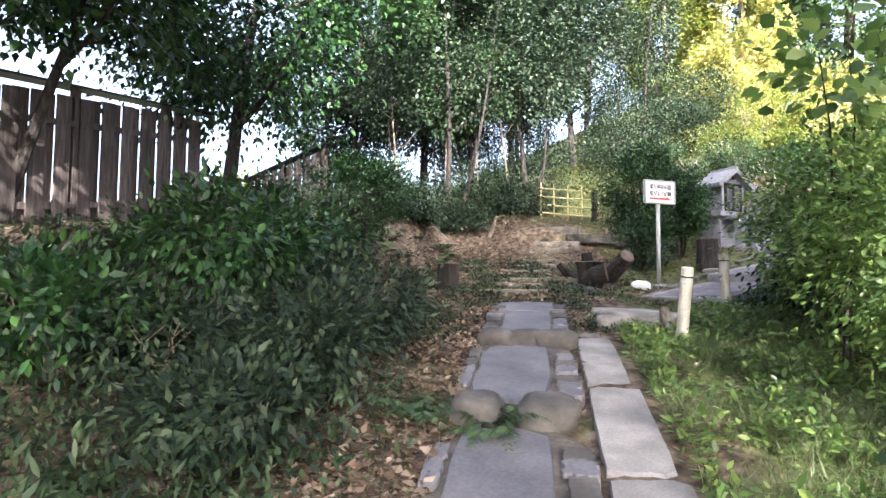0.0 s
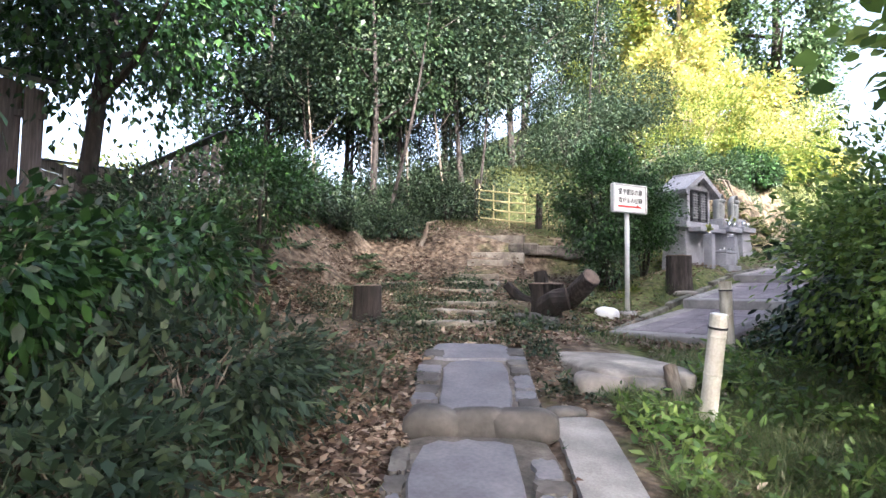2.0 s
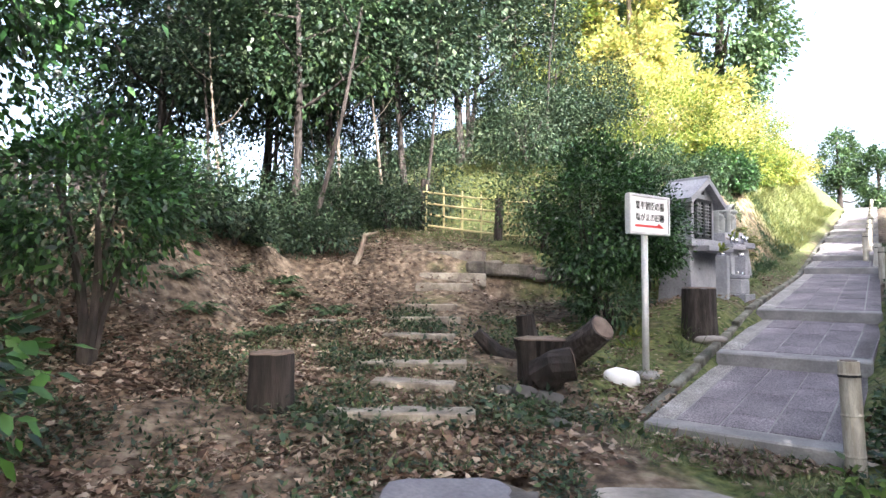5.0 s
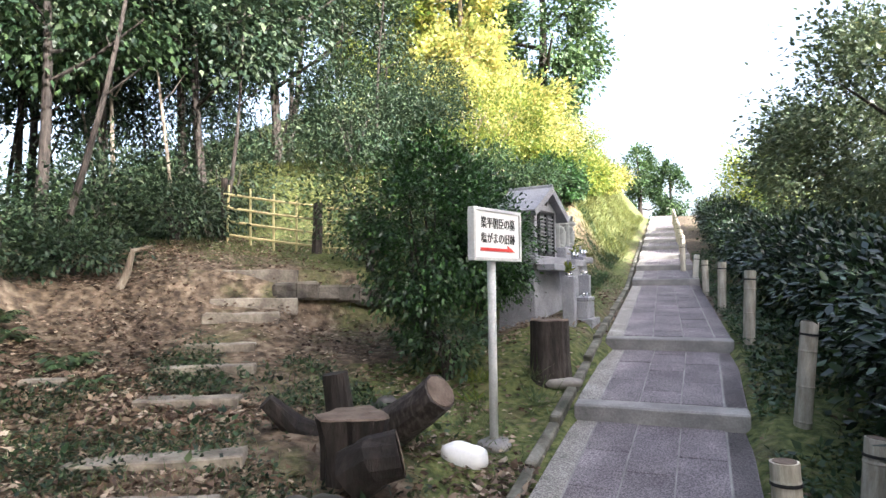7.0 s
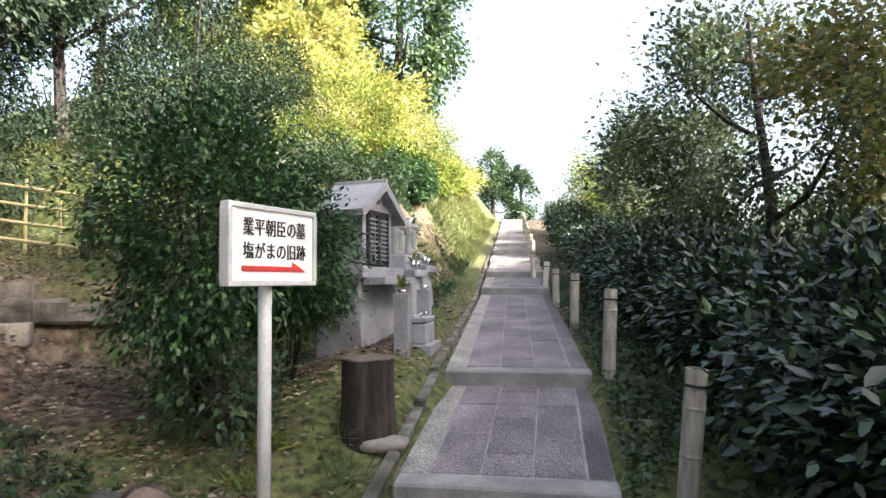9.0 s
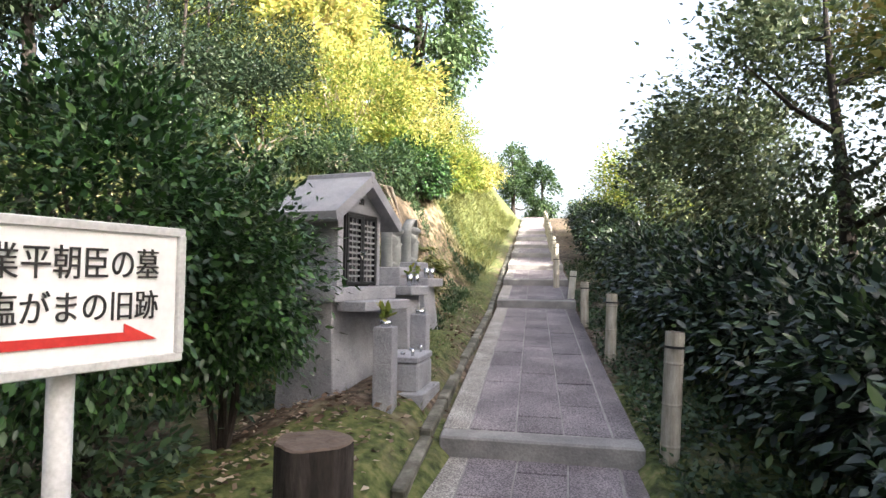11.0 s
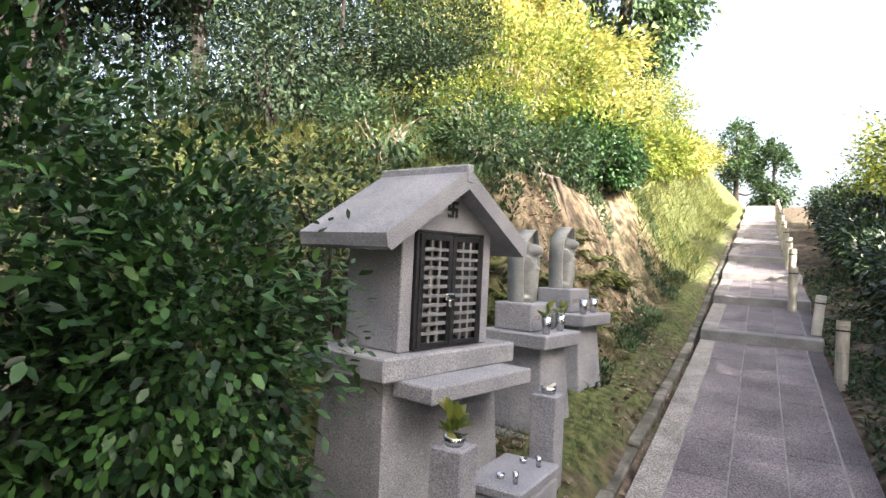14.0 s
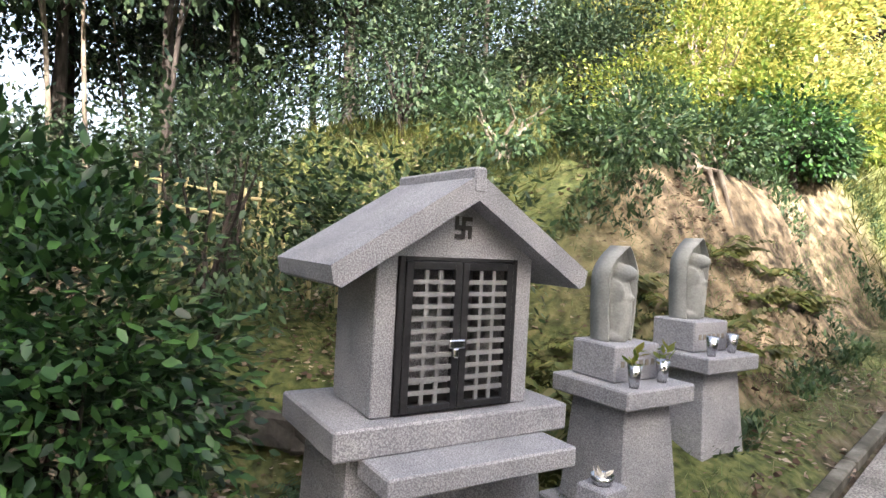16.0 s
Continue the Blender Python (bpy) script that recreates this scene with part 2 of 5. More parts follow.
def ground_material():
    """Soil, leaf litter and moss, laid out by two masks stored on the ground."""
    m = bpy.data.materials.new("woodland_ground")
    m.use_nodes = True
    nt = m.node_tree
    n, l = nt.nodes, nt.links
    p = n["Principled BSDF"]
    tc = n.new("ShaderNodeTexCoord")

    def ramp(scale, stops, detail=8):
        a = n.new("ShaderNodeTexNoise")
        a.inputs["Scale"].default_value, a.inputs["Detail"].default_value = scale, detail
        l.new(tc.outputs["Object"], a.inputs["Vector"])
        r = n.new("ShaderNodeValToRGB")
        while len(r.color_ramp.elements) < len(stops):
            r.color_ramp.elements.new(0.5)
        for i, c in enumerate(stops):
            r.color_ramp.elements[i].position = 0.32 + 0.36 * i / (len(stops) - 1)
            r.color_ramp.elements[i].color = (*c, 1)
        l.new(a.outputs["Fac"], r.inputs[0])
        return r.outputs[0], a.outputs["Fac"]

    soil, f1 = ramp(9, [(0.03, 0.022, 0.016), (0.07, 0.052, 0.037), (0.125, 0.095, 0.068), (0.19, 0.155, 0.115)])
    moss, f2 = ramp(14, [(0.03, 0.04, 0.015), (0.06, 0.075, 0.025), (0.10, 0.115, 0.04), (0.15, 0.14, 0.065)])
    cut, f3 = ramp(5.5, [(0.03, 0.024, 0.018), (0.09, 0.07, 0.047), (0.19, 0.148, 0.098), (0.27, 0.21, 0.14)])
    at = n.new("ShaderNodeVertexColor")
    at.layer_name = "kinds"
    sp = n.new("ShaderNodeSeparateColor")
    l.new(at.outputs[0], sp.inputs[0])
    patch = n.new("ShaderNodeTexNoise")
    patch.inputs["Scale"].default_value, patch.inputs["Detail"].default_value = 2.2, 7
    l.new(tc.outputs["Object"], patch.inputs["Vector"])
    ad = n.new("ShaderNodeMath")
    ad.operation = "ADD"
    l.new(sp.outputs[0], ad.inputs[0])
    l.new(patch.outputs["Fac"], ad.inputs[1])
    st = n.new("ShaderNodeMapRange")
    st.inputs["From Min"].default_value, st.inputs["From Max"].default_value = 0.9, 1.15
    l.new(ad.outputs[0], st.inputs["Value"])
    mx = n.new("ShaderNodeMix")
    mx.data_type = "RGBA"
    l.new(st.outputs[0], mx.inputs["Factor"])
    l.new(soil, mx.inputs["A"])
    l.new(moss, mx.inputs["B"])
    m2 = n.new("ShaderNodeMix")
    m2.data_type = "RGBA"
    l.new(sp.outputs[1], m2.inputs["Factor"])
    l.new(mx.outputs["Result"], m2.inputs["A"])
    l.new(cut, m2.inputs["B"])
    l.new(m2.outputs["Result"], p.inputs["Base Color"])
    p.inputs["Roughness"].default_value = 0.95
    p.inputs["Specular IOR Level"].default_value = 0.2
    bm = n.new("ShaderNodeBump")
    bm.inputs["Strength"].default_value, bm.inputs["Distance"].default_value = 0.9, 0.04
    l.new(f2, bm.inputs["Height"])
    l.new(bm.outputs[0], p.inputs["Normal"])
    return m


GROUND = ground_material()

# ---------------------------------------------------------------- mesh helpers


def part(name, bm, material, parent=None, label="", smooth=False):
    """Links a bmesh as one mesh object, under parent if one is given."""
    me = bpy.data.meshes.new(name)
    bm.normal_update()
    bm.to_mesh(me)
    bm.free()
    if smooth:
        me.shade_smooth()
    me.materials.append(material)
    ob = new(name, me)
    if parent:
        ob.parent = parent
    if label:
        ob["label"] = label
    return ob


def empty(name, m, label, category, group="", kind=""):
    ob = new(name)
    ob.empty_display_size = 0.1
    ob.matrix_world = m
    return tagged(ob, label, category, group, kind)


def raw(name, verts, faces, material, parent=None, label="", smooth=False):
    me = bpy.data.meshes.new(name)
    me.from_pydata([tuple(v) for v in verts], [], [tuple(f) for f in faces])
    me.update()
    if smooth:
        me.shade_smooth()
    me.materials.append(material)
    ob = new(name, me)
    if parent:
        ob.parent = parent
    if label:
        ob["label"] = label
    return ob


def box(x0, x1, y0, y1, z0, z1, bevel=0.006, bm=None, m=None):
    own = bmesh.new()
    bmesh.ops.create_cube(own, size=1)
    for v in own.verts:
        v.co = Vector((x0 + (v.co.x + 0.5) * (x1 - x0), y0 + (v.co.y + 0.5) * (y1 - y0), z0 + (v.co.z + 0.5) * (z1 - z0)))
    if bevel:
        bmesh.ops.bevel(own, geom=own.edges[:], offset=bevel, segments=1, affect="EDGES", profile=0.5)
    if m:
        own.transform(m)
    if bm is None:
        return own
    tmp = bpy.data.meshes.new("t")
    own.to_mesh(tmp)
    own.free()
    bm.from_mesh(tmp)
    bpy.data.meshes.remove(tmp)
    return bm


def taper(bottom, top, z0, z1, bevel=0.006):
    """A block between two rectangles (x0, x1, y0, y1)."""
    bm = bmesh.new()
    vs = []
    for (x0, x1, y0, y1), z in ((bottom, z0), (top, z1)):
        vs += [bm.verts.new(c) for c in ((x0, y0, z), (x1, y0, z), (x1, y1, z), (x0, y1, z))]
    for f in ((3, 2, 1, 0), (4, 5, 6, 7), (0, 1, 5, 4), (1, 2, 6, 5), (2, 3, 7, 6), (3, 0, 4, 7)):
        bm.faces.new([vs[i] for i in f])
    if bevel:
        bmesh.ops.bevel(bm, geom=bm.edges[:], offset=bevel, segments=1, affect="EDGES", profile=0.5)
    return bm


def tube(points, radii, segs=8, wobble=0.0, cap=True):
    """A bent, tapering tube as vertices and faces."""
    verts, faces = [], []
    pts = [Vector(p) for p in points]
    for i, p in enumerate(pts):
        d = (pts[min(i + 1, len(pts) - 1)] - pts[max(i - 1, 0)]).normalized()
        side = d.cross(Vector((0.3, 0.9, 0.2))).normalized()
        other = d.cross(side)
        for k in range(segs):
            a = 2 * math.pi * k / segs
            r = radii[i] * (1 + random.uniform(-wobble, wobble))
            verts.append(p + (side * math.cos(a) + other * math.sin(a)) * r)
        if i:
            o = (i - 1) * segs
            faces += [(o + k, o + (k + 1) % segs, o + segs + (k + 1) % segs, o + segs + k) for k in range(segs)]
    if cap:
        faces.append(tuple(range(segs))[::-1])
        faces.append(tuple(len(verts) - segs + k for k in range(segs)))
    return verts, faces


def joined(pieces):
    verts, faces = [], []
    for v, f in pieces:
        o = len(verts)
        verts += v
        faces += [tuple(i + o for i in face) for face in f]
    return verts, faces


def rock(name, centre, size, material, parent=None, label="", seed=0, flat=0.0, turn=0.0, cuts=2):
    """A rounded stone: a sphere pressed and dented by noise."""
    bm = bmesh.new()
    bmesh.ops.create_icosphere(bm, subdivisions=cuts + 1, radius=1)
    for v in bm.verts:
        d = 1 + 0.22 * noise.noise(v.co * 1.1 + Vector((seed * 3.1, seed, 0))) + 0.07 * noise.noise(v.co * 3.1 + Vector((seed, 0, seed)))
        c = v.co * d
        if flat:
            c = Vector([math.copysign(abs(a) ** (1 - flat), a) for a in c])
        v.co = Vector((c.x * size[0], c.y * size[1], c.z * size[2]))
    bm.transform(pose(*centre, 0, 0, turn))
    return part(name, bm, material, parent, label, smooth=True)


def leaf_mesh(name, at, facing, size, material, parent=None, label="", wide=0.45, droop=0.25, rng=None, plain=False):
    """Many folded leaves in one mesh: at (n, 3) stems, facing (n, 3) ways, size (n,); plain ones have one blade each."""
    rng = rng or np.random.default_rng(1)
    n = len(at)
    wide = wide * 1.05 if wide > 0.2 else wide
    d = facing / (np.linalg.norm(facing, axis=1, keepdims=True) + 1e-9)
    up = np.tile([0.0, 0.0, 1.0], (n, 1)) + rng.normal(0, 0.45, (n, 3))
    side = np.cross(d, up)
    side /= np.linalg.norm(side, axis=1, keepdims=True) + 1e-9
    nor = np.cross(side, d)
    s = size[:, None]
    base, tip = at, at + d * s - nor * s * droop
    l1 = at + d * s * 0.35 + side * s * wide * 0.5 + nor * s * (wide * 0.15 - 0.35 * droop)
    l2 = at + d * s * 0.72 + side * s * wide * 0.38 - nor * s * 0.72 * droop
    r1 = at + d * s * 0.35 - side * s * wide * 0.5 + nor * s * (wide * 0.15 - 0.35 * droop)
    r2 = at + d * s * 0.72 - side * s * wide * 0.38 - nor * s * 0.72 * droop
    if plain:
        co, per = np.stack([base, r1, tip, l1], 1).reshape(-1, 3), 1
        idx = np.arange(4 * n)
    else:
        co, per = np.stack([base, tip, l1, l2, r1, r2], 1).reshape(-1, 3), 2
        o = np.arange(n)[:, None] * 6
        idx = np.stack([o + [0, 1, 3, 2], o + [0, 4, 5, 1]], 1).reshape(-1)
    me = bpy.data.meshes.new(name)
    me.vertices.add(len(co))
    me.vertices.foreach_set("co", co.ravel().astype(np.float32))
    me.loops.add(4 * per * n)
    me.loops.foreach_set("vertex_index", idx.astype(np.int32))
    me.polygons.add(per * n)
    me.polygons.foreach_set("loop_start", np.arange(0, 4 * per * n, 4, dtype=np.int32))
    me.update(calc_edges=True)
    me.materials.append(material)
    ob = new(name, me)
    if parent:
        ob.parent = parent
    if label:
        ob["label"] = label
    return ob


# ---------------------------------------------------------------- the lie of the land


def ss(x, a, b):
    t = np.clip((x - a) / (b - a), 0, 1)
    return t * t * (3 - 2 * t)


def path_z(y):
    return np.interp(y, [2, 8.5, 10.45, 12.3, 18.2, 40, 80], [0.2, 1.2, 1.58, 1.98, 2.5, 6.2, 9.0])


def path_x(y):
    return -0.056 * np.maximum(0, y - 12)


def along(x, y):
    """Metres along the lower stone path, and to its right-hand side."""
    return (x - 4.42) * -0.68 + (y - 1.14) * 0.73, (x - 4.42) * 0.73 + (y - 1.14) * 0.68


def back(s, w):
    return 4.42 - 0.68 * s + 0.73 * w, 1.14 + 0.73 * s + 0.68 * w


def height(x, y):
    x, y = np.asarray(x, float), np.asarray(y, float)
    s, w = along(x, y)
    low = np.where(s < 5, 0.75 + 0.19 * (np.clip(s, -4, 5) - 5), 0.15 * np.clip(s, 5, 17)) + 0.3 * np.clip(s - 12.6, 0, 2.4) * (1 - ss(w, 0.6, 1.0))
    low = low - 0.12 * np.clip(s - 20, 0, 40)
    low = low + 0.26 * np.clip(-w - 2.0, 0, 5) * ss(s, 0, 5) - 0.06 * np.clip(-w - 9, 0, 60)
    low = low + 0.85 * ss(-w, 1.9, 3.3) * ss(s, 9.5, 12.0) * (1 - ss(s, 22, 30)) * (1 - ss(-w, 4.2, 6.0))
    px = x - path_x(y)
    top = path_z(y) + 0.2 * np.clip(-px - 1.0, 0, 6) - 0.15 * np.clip(-px - 11, 0, 40) + 0.16 * ss(-px, 0.72, 0.95) * ss(y, 10.6, 11.6)
    top = top + ss(y, 14.4, 16.2) * (1.5 * ss(-px, 1.2, 2.5) + 0.42 * ss(y, 17, 27) * np.clip(-px - 2.5, 0, 9))
    k = ss(s, 13.75, 14.15) * ss(-x, 1.2, 2.4) + ss(x, -2.4, -1.2) * ss(y, 7.6, 9.2)
    z = low * (1 - k) + top * k
    return z - 0.25 * np.clip(px - 2.4, 0, 40) * ss(y, 4, 9) - 0.1 * np.clip(y - 85, 0, 400)


def H(x, y):
    return float(height(x, y))


def spread(lo, hi, step, far):
    """Grid lines, close between lo and hi and ever wider out to far."""
    inner = list(np.arange(lo, hi + 1e-6, step))
    out, d, a, b = step, step, lo, hi
    left, right = [], []
    while b < far:
        d *= 1.22
        a, b = a - d, b + d
        left.append(a)
        right.append(b)
    return np.array(left[::-1] + inner + right)


def build_ground():
    xs, ys = spread(-13, 6, 0.13, 1200), spread(-3, 24, 0.13, 1200)
    X, Y = np.meshgrid(xs, ys)
    Z = height(X, Y)
    near = (np.abs(X) < 40) & (np.abs(Y) < 60)
    s, w = along(X, Y)
    rough = np.zeros_like(Z)
    for a, f in ((0.05, 0.9), (0.03, 2.3), (0.015, 5.1)):
        rough += a * (np.sin(X * f * 1.7 + 1.3 * np.sin(Y * f)) * np.cos(Y * f * 1.3 + 1.1 * np.sin(X * f * 0.8)))
    calm = (np.abs(w - 0.1) < 0.9) & (s < 9.2) | ((np.abs(X - path_x(Y)) < 0.75) & (Y > 7))
    cut = ss(Y, 14.6, 16.2) * ss(-(X - path_x(Y)), 1.15, 1.4) * (1 - ss(-(X - path_x(Y)), 2.4, 2.9)) * (1 - ss(Y, 20, 22.5))
    Z = Z + np.where(near, rough, 0) * np.where(calm, 0.15, 1) * (1 + 3.2 * cut)
    # the ground lies a hand lower under the paved path and the lower flags
    Z = Z - 0.12 * ((np.abs(X - path_x(Y)) < 0.6) & (Y > 8.62) & (Y < 60)) - 0.05 * ((np.abs(w + 0.05) < 0.4) & (s < 8.7) & (s > -3))
    grass = 0.35 + 0.35 * ss(w, 0.9, 1.4) * (s < 12) + 0.3 * ss(-(X - path_x(Y)), 0.5, 1.0) * ss(Y, 12.5, 14) + 0.25 * ss(Y, 11.5, 13) * (X < -2)
    grass = grass - 0.35 * ss(-w, 0.5, 1.2) * (1 - ss(-w, 2.6, 3.6)) * ss(s, 4, 6) * (1 - ss(s, 14, 16))
    verts = np.stack([X, Y, Z], -1).reshape(-1, 3)
    nx, ny = len(xs), len(ys)
    i = (np.arange(ny - 1)[:, None] * nx + np.arange(nx - 1)[None]).ravel()
    faces = np.stack([i, i + 1, i + nx + 1, i + nx], 1)
    me = bpy.data.meshes.new("ground")
    me.from_pydata(verts, [], faces)
    me.shade_smooth()
    at = me.color_attributes.new("kinds", "FLOAT_COLOR", "POINT")
    c = np.ones((nx * ny, 4), np.float32)
    c[:, 0], c[:, 1], c[:, 2] = np.clip(grass, 0, 1).ravel(), np.clip(cut, 0, 1).ravel(), 0
    at.data.foreach_set("color", c.ravel())
    me.materials.append(GROUND)
    tagged(new("ground", me), "woodland slope of bare soil, moss and fallen leaves", "ground", kind="structure")


build_ground()

# ---------------------------------------------------------------- paved path
FRONTS = [8.52, 10.45, 12.30, 18.24, 20.3, 22.4, 24.5, 26.7, 29.0, 31.6, 34.5, 38.0]
TOPS = [1.306, 1.66, 2.03, 2.70, 3.04, 3.38, 3.74, 4.10, 4.48, 4.90, 5.40, 6.00]
PATH_PIECES = []


def build_slab(i):
    y0, z0 = FRONTS[i], TOPS[i]
    y1 = FRONTS[i + 1] if i + 1 < len(FRONTS) else y0 + 5
    z1 = (TOPS[i + 1] - 0.125) if i + 1 < len(TOPS) else z0 + 0.6
    slope = (z1 - z0) / (y1 - y0)
    lean = -0.056 if y0 > 12 else 0.0
    cx = float(path_x(y0))
    slab = empty("path_slab", Matrix.Translation((cx, y0, z0)), "sloping slab of grey granite paving with a stone riser", "path", "slabs of the paved path", "structure")
    n = y1 - y0

    def put(bm):
        for v in bm.verts:
            v.co.x += lean * v.co.y
            v.co.z += slope * v.co.y
        return bm

    part("slab_bed", put(box(-0.615, 0.615, 0.03, n + 0.02, -0.30, -0.003, 0.004)), MORTAR, slab)
    part("riser", put(box(-0.63, 0.63, -0.02, 0.13, -0.32, 0.0, 0.012)), CONCRETE, slab, "rough grey granite riser")
    part("edge_band", put(box(-0.63, -0.455, 0.138, n, -0.2, 0.001, 0.006)), GRAVEL, slab, "pale gravelly edge band")
    part("edge_band", put(box(0.465, 0.62, 0.138, n, -0.2, -0.003, 0.006)), PAVER, slab, "dark mossy stone edge")
    for c, (xa, xb) in enumerate(((-0.445, -0.151), (-0.142, 0.155), (0.164, 0.456))):
        y = 0.145
        k = 0
        while y < n - 0.05:
            long = (0.30 if (c + k) % 3 == 1 and k == 0 else 0.60) + random.uniform(-0.02, 0.02)
            ye = min(y + long, n)
            PATH_PIECES.append((put(box(xa + random.uniform(0, 0.003), xb, y, ye - 0.009, -0.06, random.uniform(0.0, 0.006), 0.004)), slab))
            y, k = ye, k + 1


for i in range(len(FRONTS)):
    build_slab(i)

# kerb and gutter on the hill side of the path
for i in range(26):
    y = 8.75 + i * 0.72
    bm = box(-0.042, 0.042, 0.0, 0.70, -0.2, 0.035 + random.uniform(-0.012, 0.012), 0.012)
    xk = -0.73 + float(path_x(y))
    bm.transform(pose(xk, y, float(path_z(y)) + 0.03, math.degrees(math.atan(0.17 if y < 12.2 or y > 18 else 0.09)), 0, 3.2 * (y > 12) + random.uniform(-0.7, 0.7)))
    tagged(part("kerb_stone", bm, KERB), "low mossy kerb stone beside the paved path", "kerb", "kerb stones", "structure")

# ---------------------------------------------------------------- lower stone path
lower = empty("stone_path", Matrix.Translation((0, 0, 0)), "old path of dark flagstones set among cobbles", "path", "", "structure")


def sw(s, w, dz=0.0):
    x, y = back(s, w - 0.06)
    return (x, y, H(x, y) + dz)


TURN = math.degrees(math.atan2(0.68, 0.73))


def flag(s0, s1, w0, w1, dz, name="flagstone", material=None, seed=1, parent=lower, thick=0.10, ragged=0.05, square=7):
    """A slab with an uneven outline, lying on the slope."""
    rng = random.Random(seed)
    n = 24
    sc, wc, hs, hw = (s0 + s1) / 2, (w0 + w1) / 2 - 0.06, (s1 - s0) / 2, (w1 - w0) / 2
    bm = bmesh.new()
    rings = []
    for shrink, dd in ((1.0, -thick), (1.0, -0.022), (0.965, 0.0)):
        ring = []
        rr = random.Random(seed)
        for k in range(n):
            a = 2 * math.pi * k / n
            ca, sa = math.cos(a), math.sin(a)
            f = (abs(ca) ** square + abs(sa) ** square) ** (-1 / square) * (1 + rr.uniform(-ragged, ragged))
            x, y = back(sc + hs * f * ca * shrink, wc + hw * f * sa * shrink)
            ring.append(bm.verts.new((x, y, H(x, y) + dz + dd)))
        rings.append(ring)
    for a, b in zip(rings, rings[1:]):
        for k in range(n):
            bm.faces.new((a[(k + 1) % n], a[k], b[k], b[(k + 1) % n]))
    c = bm.verts.new((*back(sc, wc), H(*back(sc, wc)) + dz + 0.004))
    for k in range(n):
        bm.faces.new((rings[-1][(k + 1) % n], rings[-1][k], c))
    return part(name, bm, material or FLAG, parent)


def bed_level(s0, s1, dz):
    """Dark mortar that the stones of one level are set in."""
    flag(s0, s1, -0.57, 0.345, dz, "mortar_bed", EDGE, int(s0 * 10) + 90, lower, 0.12, 0.015)


for k, (s0, s1, dz) in enumerate(((-2.6, 3.92, 0.012), (4.05, 5.7, 0.03), (5.86, 7.9, 0.036))):
    bed_level(s0, s1, dz)
for k, (s0, s1, w0, w1, dz) in enumerate(((-2.5, 0.15, -0.46, 0.14, 0.036), (0.2, 1.85, -0.47, 0.15, 0.036), (1.9, 3.8, -0.44, 0.13, 0.036), (4.18, 5.58, -0.45, 0.12, 0.055), (6.02, 7.26, -0.36, 0.16, 0.062), (7.31, 7.86, -0.50, 0.20, 0.06))):
    flag(s0, s1, w0, w1, dz, seed=43 + k, ragged=0.045)
for row, (s, stones, h) in enumerate(((4.0, ((-0.36, 0.185), (0.09, 0.225)), 0.125), (5.82, ((-0.38, 0.15), (-0.09, 0.115), (0.19, 0.155)), 0.11))):
    for k, (w, b) in enumerate(stones):
        rock("boulder", sw(s, w, 0.045), (0.175 + 0.02 * k, b, h), BOULDER, lower, "rounded step boulder", seed=50 + row * 7 + k * 3, flat=0.34, turn=TURN + random.uniform(-5, 5), cuts=2)
rim = random.Random(12)
for side, lo, hi in ((1, 0.17, 0.335), (-1, -0.565, -0.47)):
    s = -1.6
    while s < 7.6:
        long = rim.uniform(0.14, 0.27) * (1.0 if side > 0 else 1.2)
        clear = not (3.72 < s + long and s < 4.22 or 5.55 < s + long and s < 6.06)
        if clear and (side > 0 or rim.random() < 0.72):
            level = 0.034 if s < 3.7 else 0.05 if s < 5.5 else 0.058
            flag(s, s + long - 0.02, lo + rim.uniform(-0.015, 0.02), hi + rim.uniform(-0.02, 0.02) if side > 0 else (hi if s < 5.9 else -0.38), level + rim.uniform(-0.006, 0.014), "rim_stone", BOULDER if rim.random() < 0.5 else FLAG, int(rim.uniform(0, 9999)), lower, 0.09, 0.16)
        s += long
strip = empty("concrete_strip", Matrix.Translation((0, 0, 0)), "worn pale concrete strip beside the flagstones", "path", "", "structure")
for k, (a, b) in enumerate(((-1.0, 1.4), (1.42, 3.3), (3.32, 4.62), (4.66, 6.1))):
    flag(a, b, 0.39, 0.86 - 0.045 * k, 0.014, "slab", CONCRETE, 20 + k, strip, 0.12, 0.02, 16)
big = empty("flat_step_stone", Matrix.Translation((0, 0, 0)), "large flat pale step stones before the paved path", "stone", "", "structure")
rock("slab", sw(7.35, 1.10, -0.05), (0.74, 0.44, 0.125), PALE_ROCK, big, seed=31, flat=0.58, turn=TURN + 90 + 8, cuts=3)
rock("rim_stone", sw(6.72, 0.84, 0.02), (0.20, 0.22, 0.11), PALE_ROCK, big, seed=33, flat=0.3, turn=TURN, cuts=2)
rock("rim_stone", sw(6.72, 1.18, 0.02), (0.16, 0.2, 0.10), PALE_ROCK, big, seed=36, flat=0.3, turn=TURN, cuts=2)
rock("cobble", sw(6.2, 0.50, 0.0), (0.14, 0.11, 0.045), BOULDER, big, seed=9, flat=0.2, turn=TURN, cuts=1)

